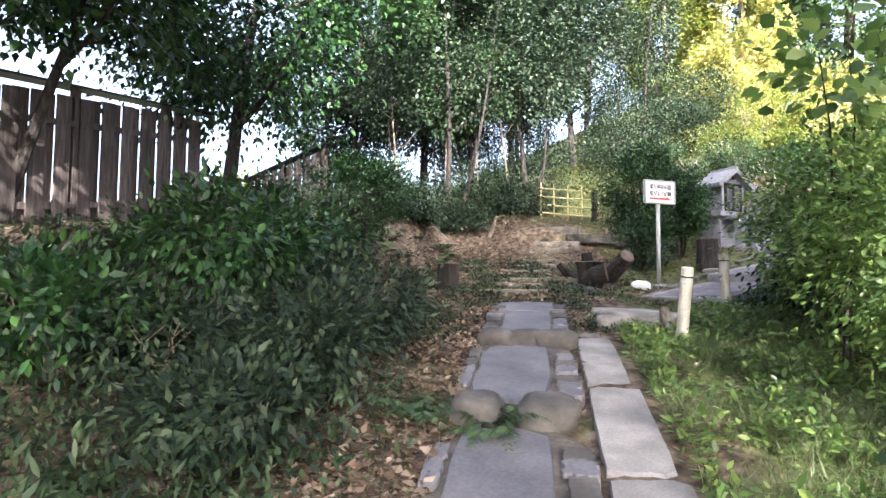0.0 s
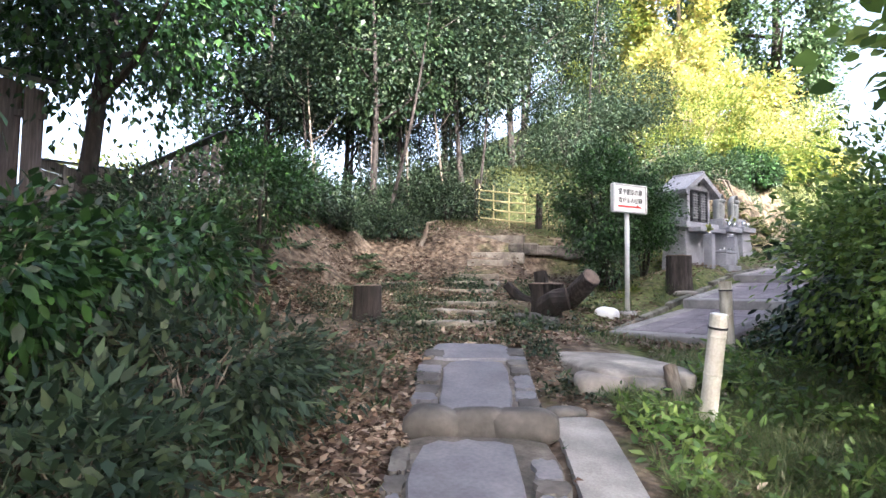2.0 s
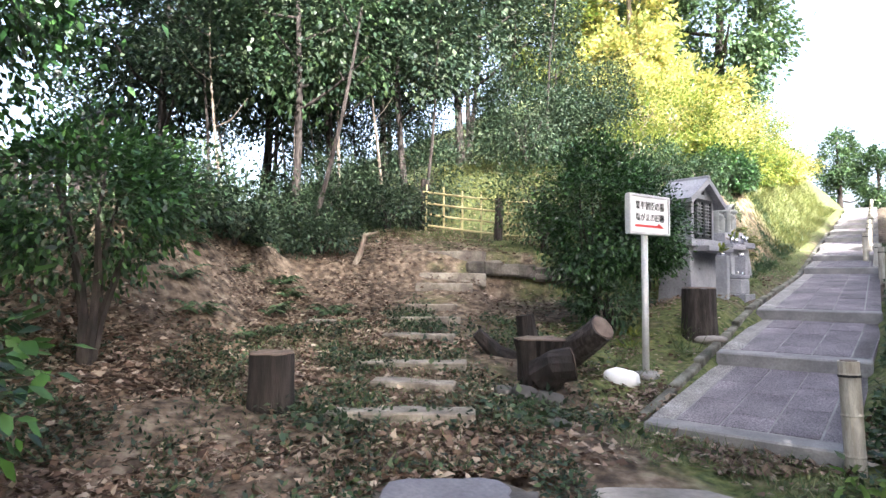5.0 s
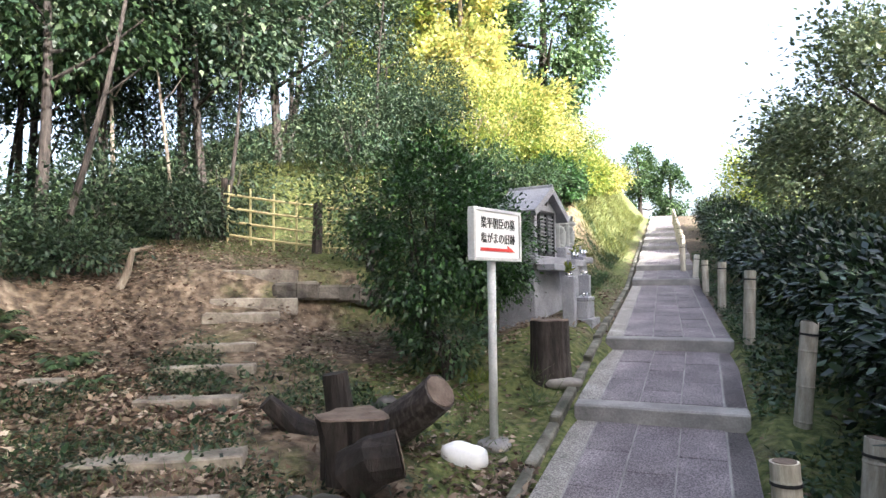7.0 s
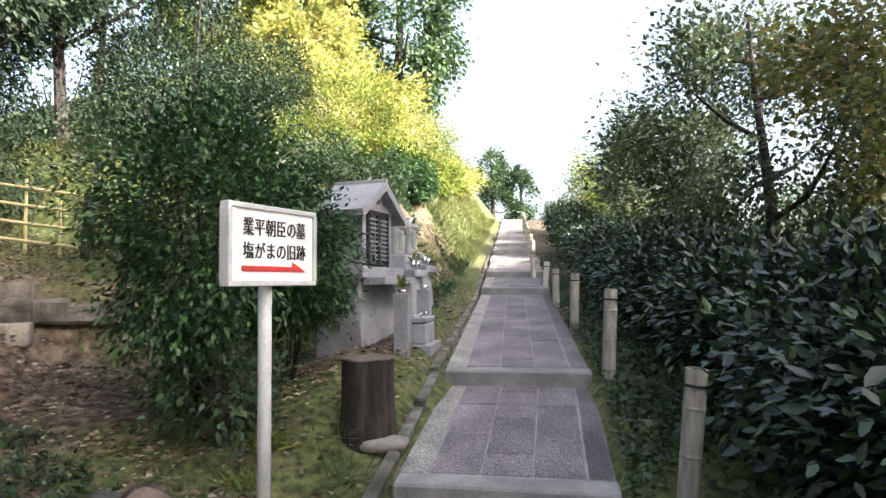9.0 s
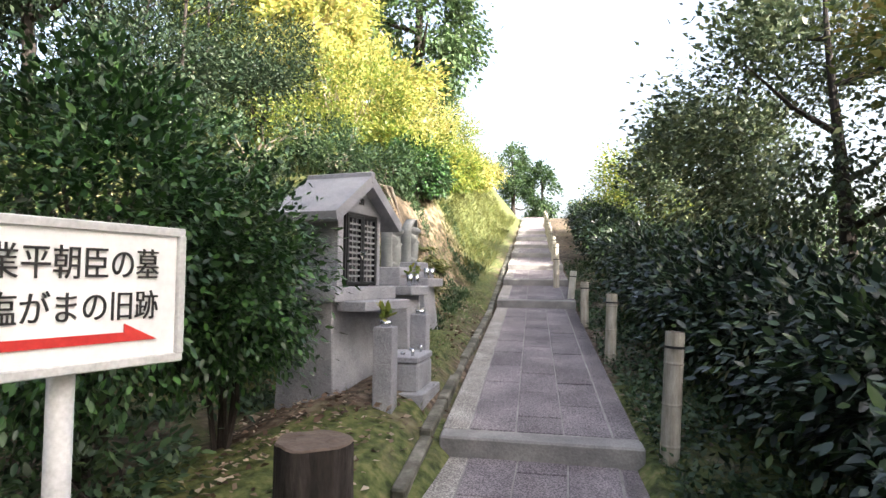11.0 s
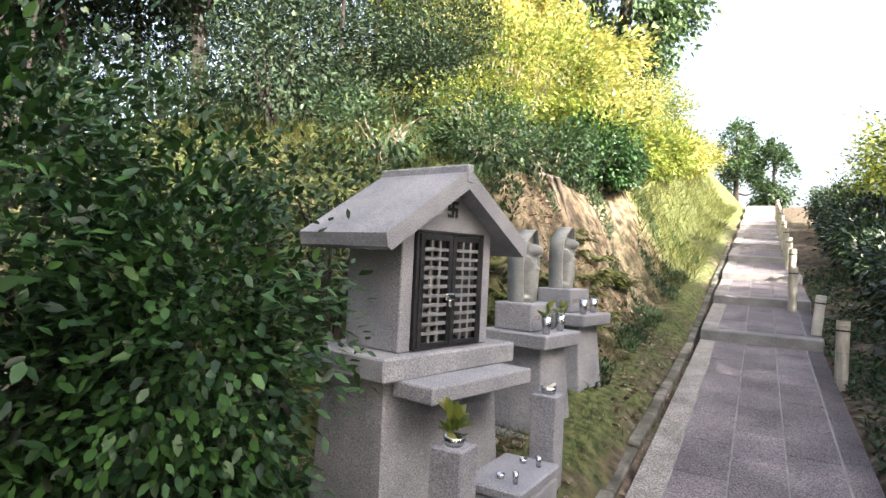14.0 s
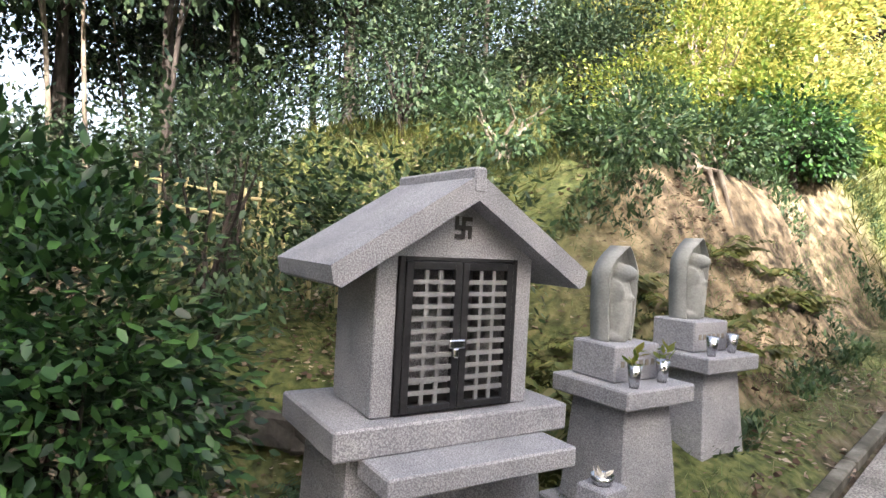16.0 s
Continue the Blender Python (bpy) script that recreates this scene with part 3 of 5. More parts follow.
# ---------------------------------------------------------------- steps up to the terrace
STAIRS = [(-2.30, 6.90, -1.45, 7.55), (-2.58, 7.60, -1.98, 7.97), (-3.13, 7.93, -2.25, 8.48), (-3.72, 8.89, -3.02, 9.27), (-4.31, 9.60, -3.53, 10.03),
          (-4.60, 10.22, -4.02, 10.62), (-4.95, 10.80, -4.25, 11.30), (-5.15, 11.12, -4.30, 11.72), (-5.30, 11.48, -4.49, 11.95)]
for i, (xa, ya, xb, yb) in enumerate(STAIRS):
    long = math.hypot(xb - xa, yb - ya)
    bm = box(-long / 2, long / 2, 0, 0.22, -0.16, 0.045, 0.0)
    bmesh.ops.subdivide_edges(bm, edges=bm.edges[:], cuts=4, use_grid_fill=True)
    for v in bm.verts:
        v.co += Vector((0, 1, 1)) * 0.014 * noise.noise(v.co * 5 + Vector((i * 3, 0, 0)))
    bmesh.ops.bevel(bm, geom=[e for e in bm.edges if e.calc_face_angle(0) > 0.9], offset=0.012, segments=1, affect="EDGES")
    xm, ym = (xa + xb) / 2, (ya + yb) / 2
    bm.transform(pose(xm, ym, H(xm, ym) + 0.04, 0, random.uniform(-1.5, 1.5), math.degrees(math.atan2(yb - ya, xb - xa))))
    tagged(part("stair_step", bm, STEP), "worn rough stone step sunk into the leafy slope", "step", "steps up the slope")
bm = box(-0.18, 0.18, 0, 0.16, -0.12, 0.05, 0.02)
bm.transform(pose(-4.75, 8.85, H(-4.75, 8.85) + 0.03, 0, 0, 32))
tagged(part("stone_block", bm, STEP), "short stone block lying in dead leaves", "stone")
wall = empty("terrace_edge", Matrix.Translation((0, 0, 0)), "low dark retaining edge of rough stones along the terrace", "wall", "", "structure")
for i in range(11):
    w = 0.62 + i * 0.27
    for row in (1,):
        x, y = back(13.92 + 0.03 * row, w + 0.1 * row)
        bm = box(-0.17, 0.15, -0.03, 0.11, -0.22, 0.0 + 0.025 * math.sin(i * 2.3), 0.03)
        bmesh.ops.subdivide_edges(bm, edges=bm.edges[:], cuts=1, use_grid_fill=True)
        for v in bm.verts:
            v.co += Vector((0.4, 1, 0.5)) * 0.045 * noise.noise(v.co * 6 + Vector((i * 2.0, row * 5.0, 0)))
        bm.transform(pose(x, y, H(*back(14.4, w)) - 0.20 + random.uniform(-0.02, 0.015), 0, 0, TURN + random.uniform(-3, 3)))
        if x < -2.9:
            part("stone", bm, EDGE, wall)

# ---------------------------------------------------------------- stumps, log and rocks


def stump(name, x, y, r, h, label, material=STUMP_BARK, seed=0, parent=None, z=None, lean=(0, 0), flutes=0.06, flare=0.0):
    rng = random.Random(seed)
    th = empty(name, pose(x, y, H(x, y) if z is None else z, lean[0], lean[1], 0), label, "tree stump") if parent is None else parent
    n, rings = 30, 7
    ph = [rng.uniform(0, 6.3) for _ in range(3)]
    bm = bmesh.new()
    prev = None
    for j in range(rings):
        t = j / (rings - 1)
        ring = []
        for k in range(n):
            a = 2 * math.pi * k / n
            rr = r * (1 + 0.16 * (1 - t) ** 3 + flutes * math.sin(3 * a + ph[0]) + 0.5 * flutes * math.sin(7 * a + ph[1] + t) + 0.35 * flutes * (1 if k % 2 else -1)) * (1 + flare * t ** 5)
            ring.append(bm.verts.new((rr * math.cos(a), rr * math.sin(a), -0.12 + (h + 0.12) * t)))
        if prev:
            for k in range(n):
                bm.faces.new((prev[k], prev[(k + 1) % n], ring[(k + 1) % n], ring[k]))
        prev = ring
    part("bark", bm, material, th)
    bm = bmesh.new()
    for rr, zz in ((1.0, 0.002), (0.96, 0.012), (0.5, 0.016)):
        ring = []
        for k in range(n):
            a = 2 * math.pi * k / n
            q = r * (1 + flare) * rr * (1 + flutes * math.sin(3 * a + ph[0]) + 0.5 * flutes * math.sin(7 * a + ph[1] + 1))
            ring.append(bm.verts.new((q * math.cos(a), q * math.sin(a), h + zz + 0.004 * math.sin(5 * a))))
        if rr < 1:
            for k in range(n):
                bm.faces.new((last[k], last[(k + 1) % n], ring[(k + 1) % n], ring[k]))
        last = ring
    bm.faces.new(last)
    part("cut_top", bm, CUTWOOD, th, "sawn grey-brown end grain")
    return th


stump("tree_stump", -2.78, 6.80, 0.165, 0.42, "dark upright tree stump standing in dead leaves", seed=1, flutes=0.02)
st = stump("tree_stump", -0.98, 11.10, 0.178, 2.275 - H(-0.98, 11.10), "dark brown log seat standing on a flat stone", BARK, seed=2, flutes=0.03)
rock("flat_stone", (-0.84, 11.0, H(-0.84, 11.0) - 0.0), (0.17, 0.13, 0.045), PALE_ROCK, None, seed=4, flat=0.4)
tagged(bpy.data.objects["flat_stone"], "flat pale stone under the log seat", "stone")
root = stump("root_stump", -1.63, 8.75, 0.175, 0.42, "dark gnarled tree stump with cut roots and a fallen log", seed=7, flutes=0.13, flare=0.22)
v, f = tube([(0.1, -0.12, 0.12), (0.24, -0.14, 0.22), (0.36, -0.08, 0.25)], [0.17, 0.15, 0.14], 14, 0.06)
raw("side_log", v, f, STUMP_BARK, root, "cut side root")
v, f = tube([(0.358, -0.081, 0.2495), (0.364, -0.077, 0.251)], [0.128, 0.122], 14, 0.03)
raw("cut_end", v, f, CUTWOOD, root, "sawn brown end grain")
v, f = tube([(-0.1, 0.25, 0.12), (-0.42, 0.42, 0.1), (-0.68, 0.32, 0.22), (-0.82, 0.18, 0.42)], [0.12, 0.1, 0.09, 0.06], 10, 0.15)
raw("root", v, f, STUMP_BARK, root, "curling dark root")
v, f = tube([(-0.30, 0.45, 0.0), (-0.36, 0.42, 0.25), (-0.40, 0.40, 0.60)], [0.12, 0.10, 0.095], 12, 0.1)
raw("root", v, f, STUMP_BARK, root, "upright cut root")
v, f = tube([(-0.25, 0.52, 0.1), (0.03, 0.52, 0.26), (0.26, 0.44, 0.42), (0.40, 0.40, 0.52)], [0.15, 0.14, 0.13, 0.125], 14, 0.08)
raw("fallen_log", v, f, LOG_BARK, root, "grey-barked leaning log with a sawn end")
v, f = tube([(0.399, 0.4003, 0.5193), (0.406, 0.398, 0.5245)], [0.113, 0.108], 14, 0.03)
raw("cut_end", v, f, CUTWOOD, root, "sawn brown end grain")
for i, (x, y, a, b, c) in enumerate(((-1.55, 8.36, 0.12, 0.1, 0.09), (-1.40, 8.45, 0.14, 0.1, 0.08), (-1.72, 8.30, 0.08, 0.08, 0.06), (-1.05, 8.0, 0.10, 0.09, 0.05), (-2.05, 9.9, 0.1, 0.09, 0.06))):
    tagged(rock("stone", (x, y, H(x, y) + c * 0.4), (a, b, c), BOULDER, None, "", i + 40, 0.1), "grey rounded stone beside the root stump", "stone", "stones by the stump")
tagged(rock("white_stone", (-1.17, 9.40, H(-1.17, 9.40) + 0.05), (0.17, 0.10, 0.09), WHITE, None, "", 3, 0.2), "small whitish rounded stone lying in grass", "stone")

# ---------------------------------------------------------------- direction sign
SIGN_A, SIGN_B = Vector((-1.12, 9.485, 0)), Vector((-0.945, 10.035, 0))
sx, sy = (SIGN_A.x + SIGN_B.x) / 2, (SIGN_A.y + SIGN_B.y) / 2
sturn = math.degrees(math.atan2(SIGN_B.y - SIGN_A.y, SIGN_B.x - SIGN_A.x))
sign = empty("direction_sign", pose(sx - 0.004, sy + 0.008, H(sx, sy), 0, 0, sturn), "white sign board with black writing on a grey post", "sign")
zb = 2.795 - H(sx, sy)
v, f = tube([(0, 0.05, -0.1), (0, 0.05, zb + 0.2)], [0.032, 0.032], 14)
raw("post", v, f, GREYMETAL, sign, "round grey metal post", True)
rock("footing", (0, 0.05, 0.0), (0.13, 0.12, 0.05), CONCRETE, sign, "rough concrete footing", 6, 0.2)
part("board", box(-0.285, 0.285, -0.012, 0.028, zb, zb + 0.36, 0.004), WHITE, sign, "white painted board")
for nm, b in (("frame_rail", (-0.295, 0.295, -0.022, 0.034, zb + 0.345, zb + 0.37)), ("frame_rail", (-0.295, 0.295, -0.022, 0.034, zb - 0.01, zb + 0.015)),
              ("frame_stile", (-0.297, -0.272, -0.024, 0.036, zb + 0.012, zb + 0.348)), ("frame_stile", (0.272, 0.297, -0.024, 0.036, zb + 0.012, zb + 0.348))):
    part(nm, box(*b, 0.003), GREYMETAL, sign, "thin pale grey frame")


def writing(name, text, width, high, m, material, parent):
    cu = bpy.data.curves.new(name, "FONT")
    cu.body, cu.size, cu.extrude, cu.align_x = text, 1.0, 0.004, "CENTER"
    ob = new("tmp", cu)
    bpy.context.view_layer.update()
    me = bpy.data.meshes.new_from_object(ob.evaluated_get(bpy.context.evaluated_depsgraph_get()))
    bpy.data.objects.remove(ob)
    if not len(me.vertices):
        return None
    co = np.empty(len(me.vertices) * 3)
    me.vertices.foreach_get("co", co)
    co = co.reshape(-1, 3)
    lo, hi = co.min(0), co.max(0)
    co[:, :2] = (co[:, :2] - (lo + hi)[:2] / 2) / (hi - lo)[:2] * (width, high)
    co[:, 2] = co[:, 2] / max(1e-6, hi[2]) * 0.002
    me.vertices.foreach_set("co", co.ravel())
    me.transform(m)
    me.materials.append(material)
    me.name = name
    out = new(name, me)
    out.parent = parent
    return out


writing("lettering", "業平朝臣の墓", 0.42, 0.082, pose(0.005, -0.0155, zb + 0.265, 90, 0, 0), BLACK, sign)
writing("lettering", "塩がまの旧跡", 0.42, 0.078, pose(0.005, -0.0155, zb + 0.155, 90, 0, 0), BLACK, sign)
bm = bmesh.new()
out = [(-0.21, -0.013), (0.215, -0.013), (0.12, 0.034), (0.12, 0.011), (-0.21, 0.011)]
fr = [bm.verts.new((a, -0.0165, zb + 0.072 + b)) for a, b in out]
bk = [bm.verts.new((a, -0.0125, zb + 0.072 + b)) for a, b in out]
bm.faces.new(fr)
bm.faces.new(bk[::-1])
for k in range(len(out)):
    bm.faces.new((fr[k], bk[k], bk[(k + 1) % len(out)], fr[(k + 1) % len(out)]))
part("arrow", bm, RED, sign, "red arrow")

# ---------------------------------------------------------------- stone shrine
SC = 12.45
shrine = empty("stone_shrine", pose(-1.455, 13.02, H(-1.6, 13.03), 0, 0, -9), "small grey granite shrine with gabled roof and barred metal doors", "shrine")
gz = H(-1.6, 13.03)


def loc(bm):
    bm.transform(Matrix.Translation((0, 0, 2.97 - gz)) @ Matrix.Diagonal((0.87, 0.98, 1.1, 1)) @ Matrix.Translation((1.33, -SC, -2.945)))
    return bm


part("pedestal", loc(taper((-1.86, -1.27, SC - 0.475, SC + 0.475), (-1.82, -1.33, SC - 0.43, SC + 0.43), gz - 0.2, 2.838, 0.008)), GRANITE, shrine)
part("plinth", loc(box(-1.90, -1.245, SC - 0.515, SC + 0.515, 2.840, 2.937, 0.008)), GRANITE, shrine)
part("altar_slab", loc(box(-1.30, -1.03, SC - 0.405, SC + 0.395, 2.775, 2.842, 0.006)), GRANITE, shrine)
part("side_wall", loc(box(-1.76, -1.36, SC - 0.345, SC - 0.285, 2.939, 3.47, 0.004)), GRANITE, shrine)
part("side_wall", loc(box(-1.76, -1.36, SC + 0.285, SC + 0.345, 2.939, 3.47, 0.004)), GRANITE, shrine)
part("back_wall", loc(box(-1.76, -1.70, SC - 0.283, SC + 0.283, 2.939, 3.47, 0.004)), GRANITE, shrine)
part("front_post", loc(box(-1.40, -1.335, SC - 0.352, SC - 0.268, 2.939, 3.475, 0.005)), GRANITE, shrine)
part("front_post", loc(box(-1.40, -1.335, SC + 0.268, SC + 0.352, 2.939, 3.475, 0.005)), GRANITE, shrine)
bm = bmesh.new()
tri = [(-0.352, 3.462), (0.352, 3.462), (0.352, 3.505), (0.0, 3.70), (-0.352, 3.505)]
a = [bm.verts.new((-1.33, SC + y, z)) for y, z in tri]
b = [bm.verts.new((-1.40, SC + y, z)) for y, z in tri]
bm.faces.new(a)
bm.faces.new(b[::-1])
for k in range(5):
    bm.faces.new((a[k], b[k], b[(k + 1) % 5], a[(k + 1) % 5]))
gable = part("gable", loc(bm), GRANITE, shrine)
# Floor coloured near black in place of the shrine's inner shade
part("inner_floor", loc(box(-1.69, -1.41, SC - 0.28, SC + 0.28, 2.939, 2.96, 0)), SHADE_BLACK, shrine)
for side in (-1, 1):
    bm = bmesh.new()
    prof = [(0.0, 3.745), (0.565, 3.43), (0.552, 3.377), (0.525, 3.365), (0.0, 3.655)]
    for x in (-1.215, -1.90):
        for y, z in prof:
            bm.verts.new((x, SC + side * y, z))
    bm.verts.ensure_lookup_table()
    vv = bm.verts[:]
    bm.faces.new(vv[:5])
    bm.faces.new(vv[9:4:-1])
    for k in range(5):
        bm.faces.new((vv[k], vv[(k + 1) % 5], vv[5 + (k + 1) % 5], vv[5 + k]))
    bmesh.ops.recalc_face_normals(bm, faces=bm.faces[:])
    part("roof_slope", loc(bm), GRANITE, shrine)
part("ridge", loc(box(-1.905, -1.21, SC - 0.028, SC + 0.028, 3.68, 3.765, 0.008)), GRANITE, shrine)
# the emblem on the gable: four bent arms
bm = bmesh.new()
u = 0.0095
for y0, y1, z0, z1 in ((-4, 4, -0.8, 0.8), (-0.8, 0.8, -4, 4), (-4, -2.4, 0.8, 4), (2.4, 4, -4, -0.8), (0.8, 4, 2.4, 4), (-4, -0.8, -4, -2.4)):
    box(-1.333, -1.325, SC + y0 * u, SC + y1 * u, 3.565 + z0 * u, 3.565 + z1 * u, 0, bm)
part("emblem", loc(bm), BLACK, shrine, "black temple emblem")
frame_bits = ((SC - 0.266, SC - 0.245, 2.945, 3.462), (SC + 0.245, SC + 0.266, 2.945, 3.462))
for y0, y1, z0, z1 in frame_bits:
    part("door_jamb", loc(box(-1.345, -1.318, y0, y1, z0, z1, 0.002)), DARKMETAL, shrine, "dark metal door jamb")
part("door_head", loc(box(-1.345, -1.318, SC - 0.244, SC + 0.244, 3.448, 3.462, 0.002)), DARKMETAL, shrine, "dark metal door head")
for side in (-1, 1):
    ya, yb = (SC - 0.243, SC - 0.002) if side < 0 else (SC + 0.002, SC + 0.243)
    door = new("door")
    door.parent = shrine
    door["label"] = "dark metal lattice door with small square openings"
    part("door_stile", loc(box(-1.34, -1.312, ya, ya + 0.03, 2.95, 3.446, 0.002)), DARKMETAL, door)
    part("door_stile", loc(box(-1.34, -1.312, yb - 0.03, yb, 2.95, 3.446, 0.002)), DARKMETAL, door)
    part("door_rail", loc(box(-1.34, -1.312, ya + 0.03, yb - 0.03, 3.420, 3.446, 0.002)), DARKMETAL, door)
    part("door_rail", loc(box(-1.34, -1.312, ya + 0.03, yb - 0.03, 2.95, 2.972, 0.002)), DARKMETAL, door)
    for k in (1, 2):
        yy = ya + 0.03 + (yb - ya - 0.06) * k / 3
        part("bar", loc(box(-1.332, -1.320, yy - 0.0075, yy + 0.0075, 2.972, 3.420, 0)), LATTICE, door)
    for k in range(1, 11):
        zz = 2.972 + 0.448 * k / 11
        part("bar", loc(box(-1.329, -1.316, ya + 0.03, yb - 0.03, zz - 0.0075, zz + 0.0075, 0)), LATTICE, door, "grey metal cross bar")
part("latch", loc(box(-1.312, -1.298, SC - 0.05, SC + 0.02, 3.155, 3.185, 0.004)), STEEL, shrine, "small steel latch")
part("padlock", loc(box(-1.306, -1.288, SC - 0.035, SC - 0.012, 3.125, 3.158, 0.005)), STEEL, shrine, "small padlock")


def cup(r0, r1, h, wall=0.004, z=0.0):
    n = 18
    prof = [(r0, 0), (r1, h), (r1 - wall, h), (r0 - wall, 0.01)]
    verts = [(r * math.cos(2 * math.pi * k / n), r * math.sin(2 * math.pi * k / n), z + q) for r, q in prof for k in range(n)]
    faces = [(j * n + k, j * n + (k + 1) % n, (j + 1) * n + (k + 1) % n, (j + 1) * n + k) for j in range(3) for k in range(n)]
    faces += [tuple(range(n))[::-1], tuple(3 * n + k for k in range(n))]
    return verts, faces


def sprig(name, m, n, size, material, parent=None, high=0.12, seed=0):
    rng = np.random.default_rng(seed)
    at = np.stack([rng.normal(0, 0.015, n), rng.normal(0, 0.015, n), rng.uniform(0.0, high * 0.6, n)], 1)
    way = np.stack([rng.normal(0, 0.6, n), rng.normal(0, 0.6, n), rng.uniform(0.3, 1.4, n)], 1)
    ob = leaf_mesh(name, at, way, rng.uniform(0.7, 1.3, n) * size, material, parent, "fresh yellow-green leaves", rng=rng)
    ob.matrix_local = m
    return ob


for k, (py, top) in enumerate(((12.44, 2.70), (13.42, 2.73))):
    px = -1.06
    pl = empty("flower_pillar", Matrix.Translation((px, py, H(px, py))), "square granite flower pillar with a small metal vase" if k == 0 else "square granite flower pillar with a pale bowl on top", "pillar", "pillars before the shrine")
    h = top - H(px, py)
    part("shaft", box(-0.068, 0.068, -0.068, 0.068, -0.15, h, 0.006), GRANITE, pl)
    v, f = cup(0.034, 0.045, 0.035)
    ob = raw("bowl", v, f, STEEL, pl, "shallow metal bowl", True)
    ob.location = (0, 0, h)
    if k == 0:
        sprig("sprig", Matrix.Translation((0, 0, h + 0.02)), 26, 0.075, L_LIME, pl, 0.16, 4)
    else:
        sprig("sprig", Matrix.Translation((0, 0, h + 0.02)), 14, 0.035, BAMBOO_PALE, pl, 0.02, 5)
ox, oy = -1.02, 12.96
og = H(ox, oy) - 0.03
offer = empty("offering_stone", Matrix.Translation((ox, oy, og)), "low granite offering block with a lid and small steel cups", "stone block")
part("foot_slab", box(-0.2, 0.17, -0.29, 0.29, -0.1, 0.035, 0.006), GRANITE, offer)
part("block", box(-0.16, 0.115, -0.225, 0.225, 0.037, 0.235, 0.012), GRANITE, offer)
part("lid", box(-0.165, 0.12, -0.23, 0.23, 0.243, 0.29, 0.008), GRANITE, offer)
for dx, dy, r, h in ((0.05, -0.13, 0.014, 0.05), (0.05, 0.13, 0.014, 0.05), (-0.03, -0.11, 0.02, 0.02), (-0.03, 0.14, 0.02, 0.02)):
    v, f = cup(r * 0.8, r, h, 0.003, 0.29)
    ob = raw("cup", v, f, STEEL, offer, "small steel cup", True)
    ob.location = (dx, dy, 0)

# ---------------------------------------------------------------- two stone statues on pedestals


def statue(x, y, base, label):
    g = H(x, y)
    th = empty("pedestal", pose(x, y, g, 0, 0, -7), label, "pedestal", "statue pedestals")
    b = base - g
    part("foot_slab", box(-0.27, 0.28, -0.28, 0.28, -0.25, b - 0.54, 0.008), GRANITE, th)
    part("shaft", taper((-0.19, 0.215, -0.21, 0.21), (-0.17, 0.17, -0.165, 0.165), b - 0.538, b - 0.002, 0.008), GRANITE, th)
    part("table_slab", box(-0.24, 0.25, -0.25, 0.25, b, b + 0.09, 0.008), GRANITE, th)
    part("block", box(-0.19, 0.095, -0.165, 0.165, b + 0.092, b + 0.27, 0.008), GRANITE, th, "granite block with faint carved marks")
    for k in range(6):
        part("carved_mark", box(0.095, 0.0975, -0.125 + k * 0.045, -0.1 + k * 0.045, b + 0.165, b + 0.195, 0), STEP, th)
    for dy in (-0.16, 0.09):
        v, f = cup(0.022, 0.036, 0.11, 0.003)
        ob = raw("vase", v, f, STEEL, None, "", True)
        ob.location = (x + 0.17, y + dy, base + 0.09)
        tagged(ob, "tapered steel flower vase on the pedestal", "vase", "steel vases")
    # the upright slab with a worn relief, one plain shape
    bm = bmesh.new()
    n, m = 33, 55
    rows = []

    def lump(yy, z, cy, cz, ry, rz, out):
        d = ((yy - cy) / ry) ** 2 + ((z - cz) / rz) ** 2
        return out * math.sqrt(1 - d) if d < 1 else 0.0

    for j in range(m):
        up = j / (m - 1)
        z = 0.54 * up
        half = 0.112 + 0.026 * math.sin(up * 2.2)
        if up > 0.66:
            half *= max(0.02, 1 - ((up - 0.66) / 0.34) ** 1.9)
        row = []
        for k in range(n):
            q = -1 + 2 * k / (n - 1)
            yy = q * half
            bulge = max(lump(yy, z, 0, 0.16, 0.072, 0.235, 0.09), lump(yy, z, 0, 0.25, 0.078, 0.09, 0.08), lump(yy, z, 0, 0.385, 0.044, 0.055, 0.115), lump(yy, z, 0.01, 0.25, 0.05, 0.03, 0.1), lump(yy, z, -0.05, 0.28, 0.02, 0.07, 0.085), lump(yy, z, 0, 0.03, 0.09, 0.05, 0.07))
            rim = 0.035 * (abs(q) > 0.84) + 0.012 * max(0, (up - 0.84) / 0.16)
            row.append(bm.verts.new((0.02 + 0.02 * up ** 4 + max(bulge, rim) + 0.003 * noise.noise(Vector((yy * 60, z * 60, x))), yy, z)))
        rows.append(row)
    for a, b2 in zip(rows, rows[1:]):
        for k in range(n - 1):
            bm.faces.new((a[k], a[k + 1], b2[k + 1], b2[k]))
    geo = bmesh.ops.extrude_face_region(bm, geom=bm.faces[:])
    for vv in geo["geom"]:
        if isinstance(vv, bmesh.types.BMVert):
            vv.co.x = -0.06 + 0.02 * (vv.co.z / 0.54) ** 4
    bmesh.ops.recalc_face_normals(bm, faces=bm.faces[:])
    ob = part("stone_statue", bm, STATUE, None, "", True)
    ob.location = (x - 0.07, y, base + 0.27)
    ob.rotation_euler = (0, 0, radians(-7))
    ob.scale = (1, 0.82, 0.90)
    tagged(ob, "grey upright stone statue with a worn carved relief", "statue", "stone statues")


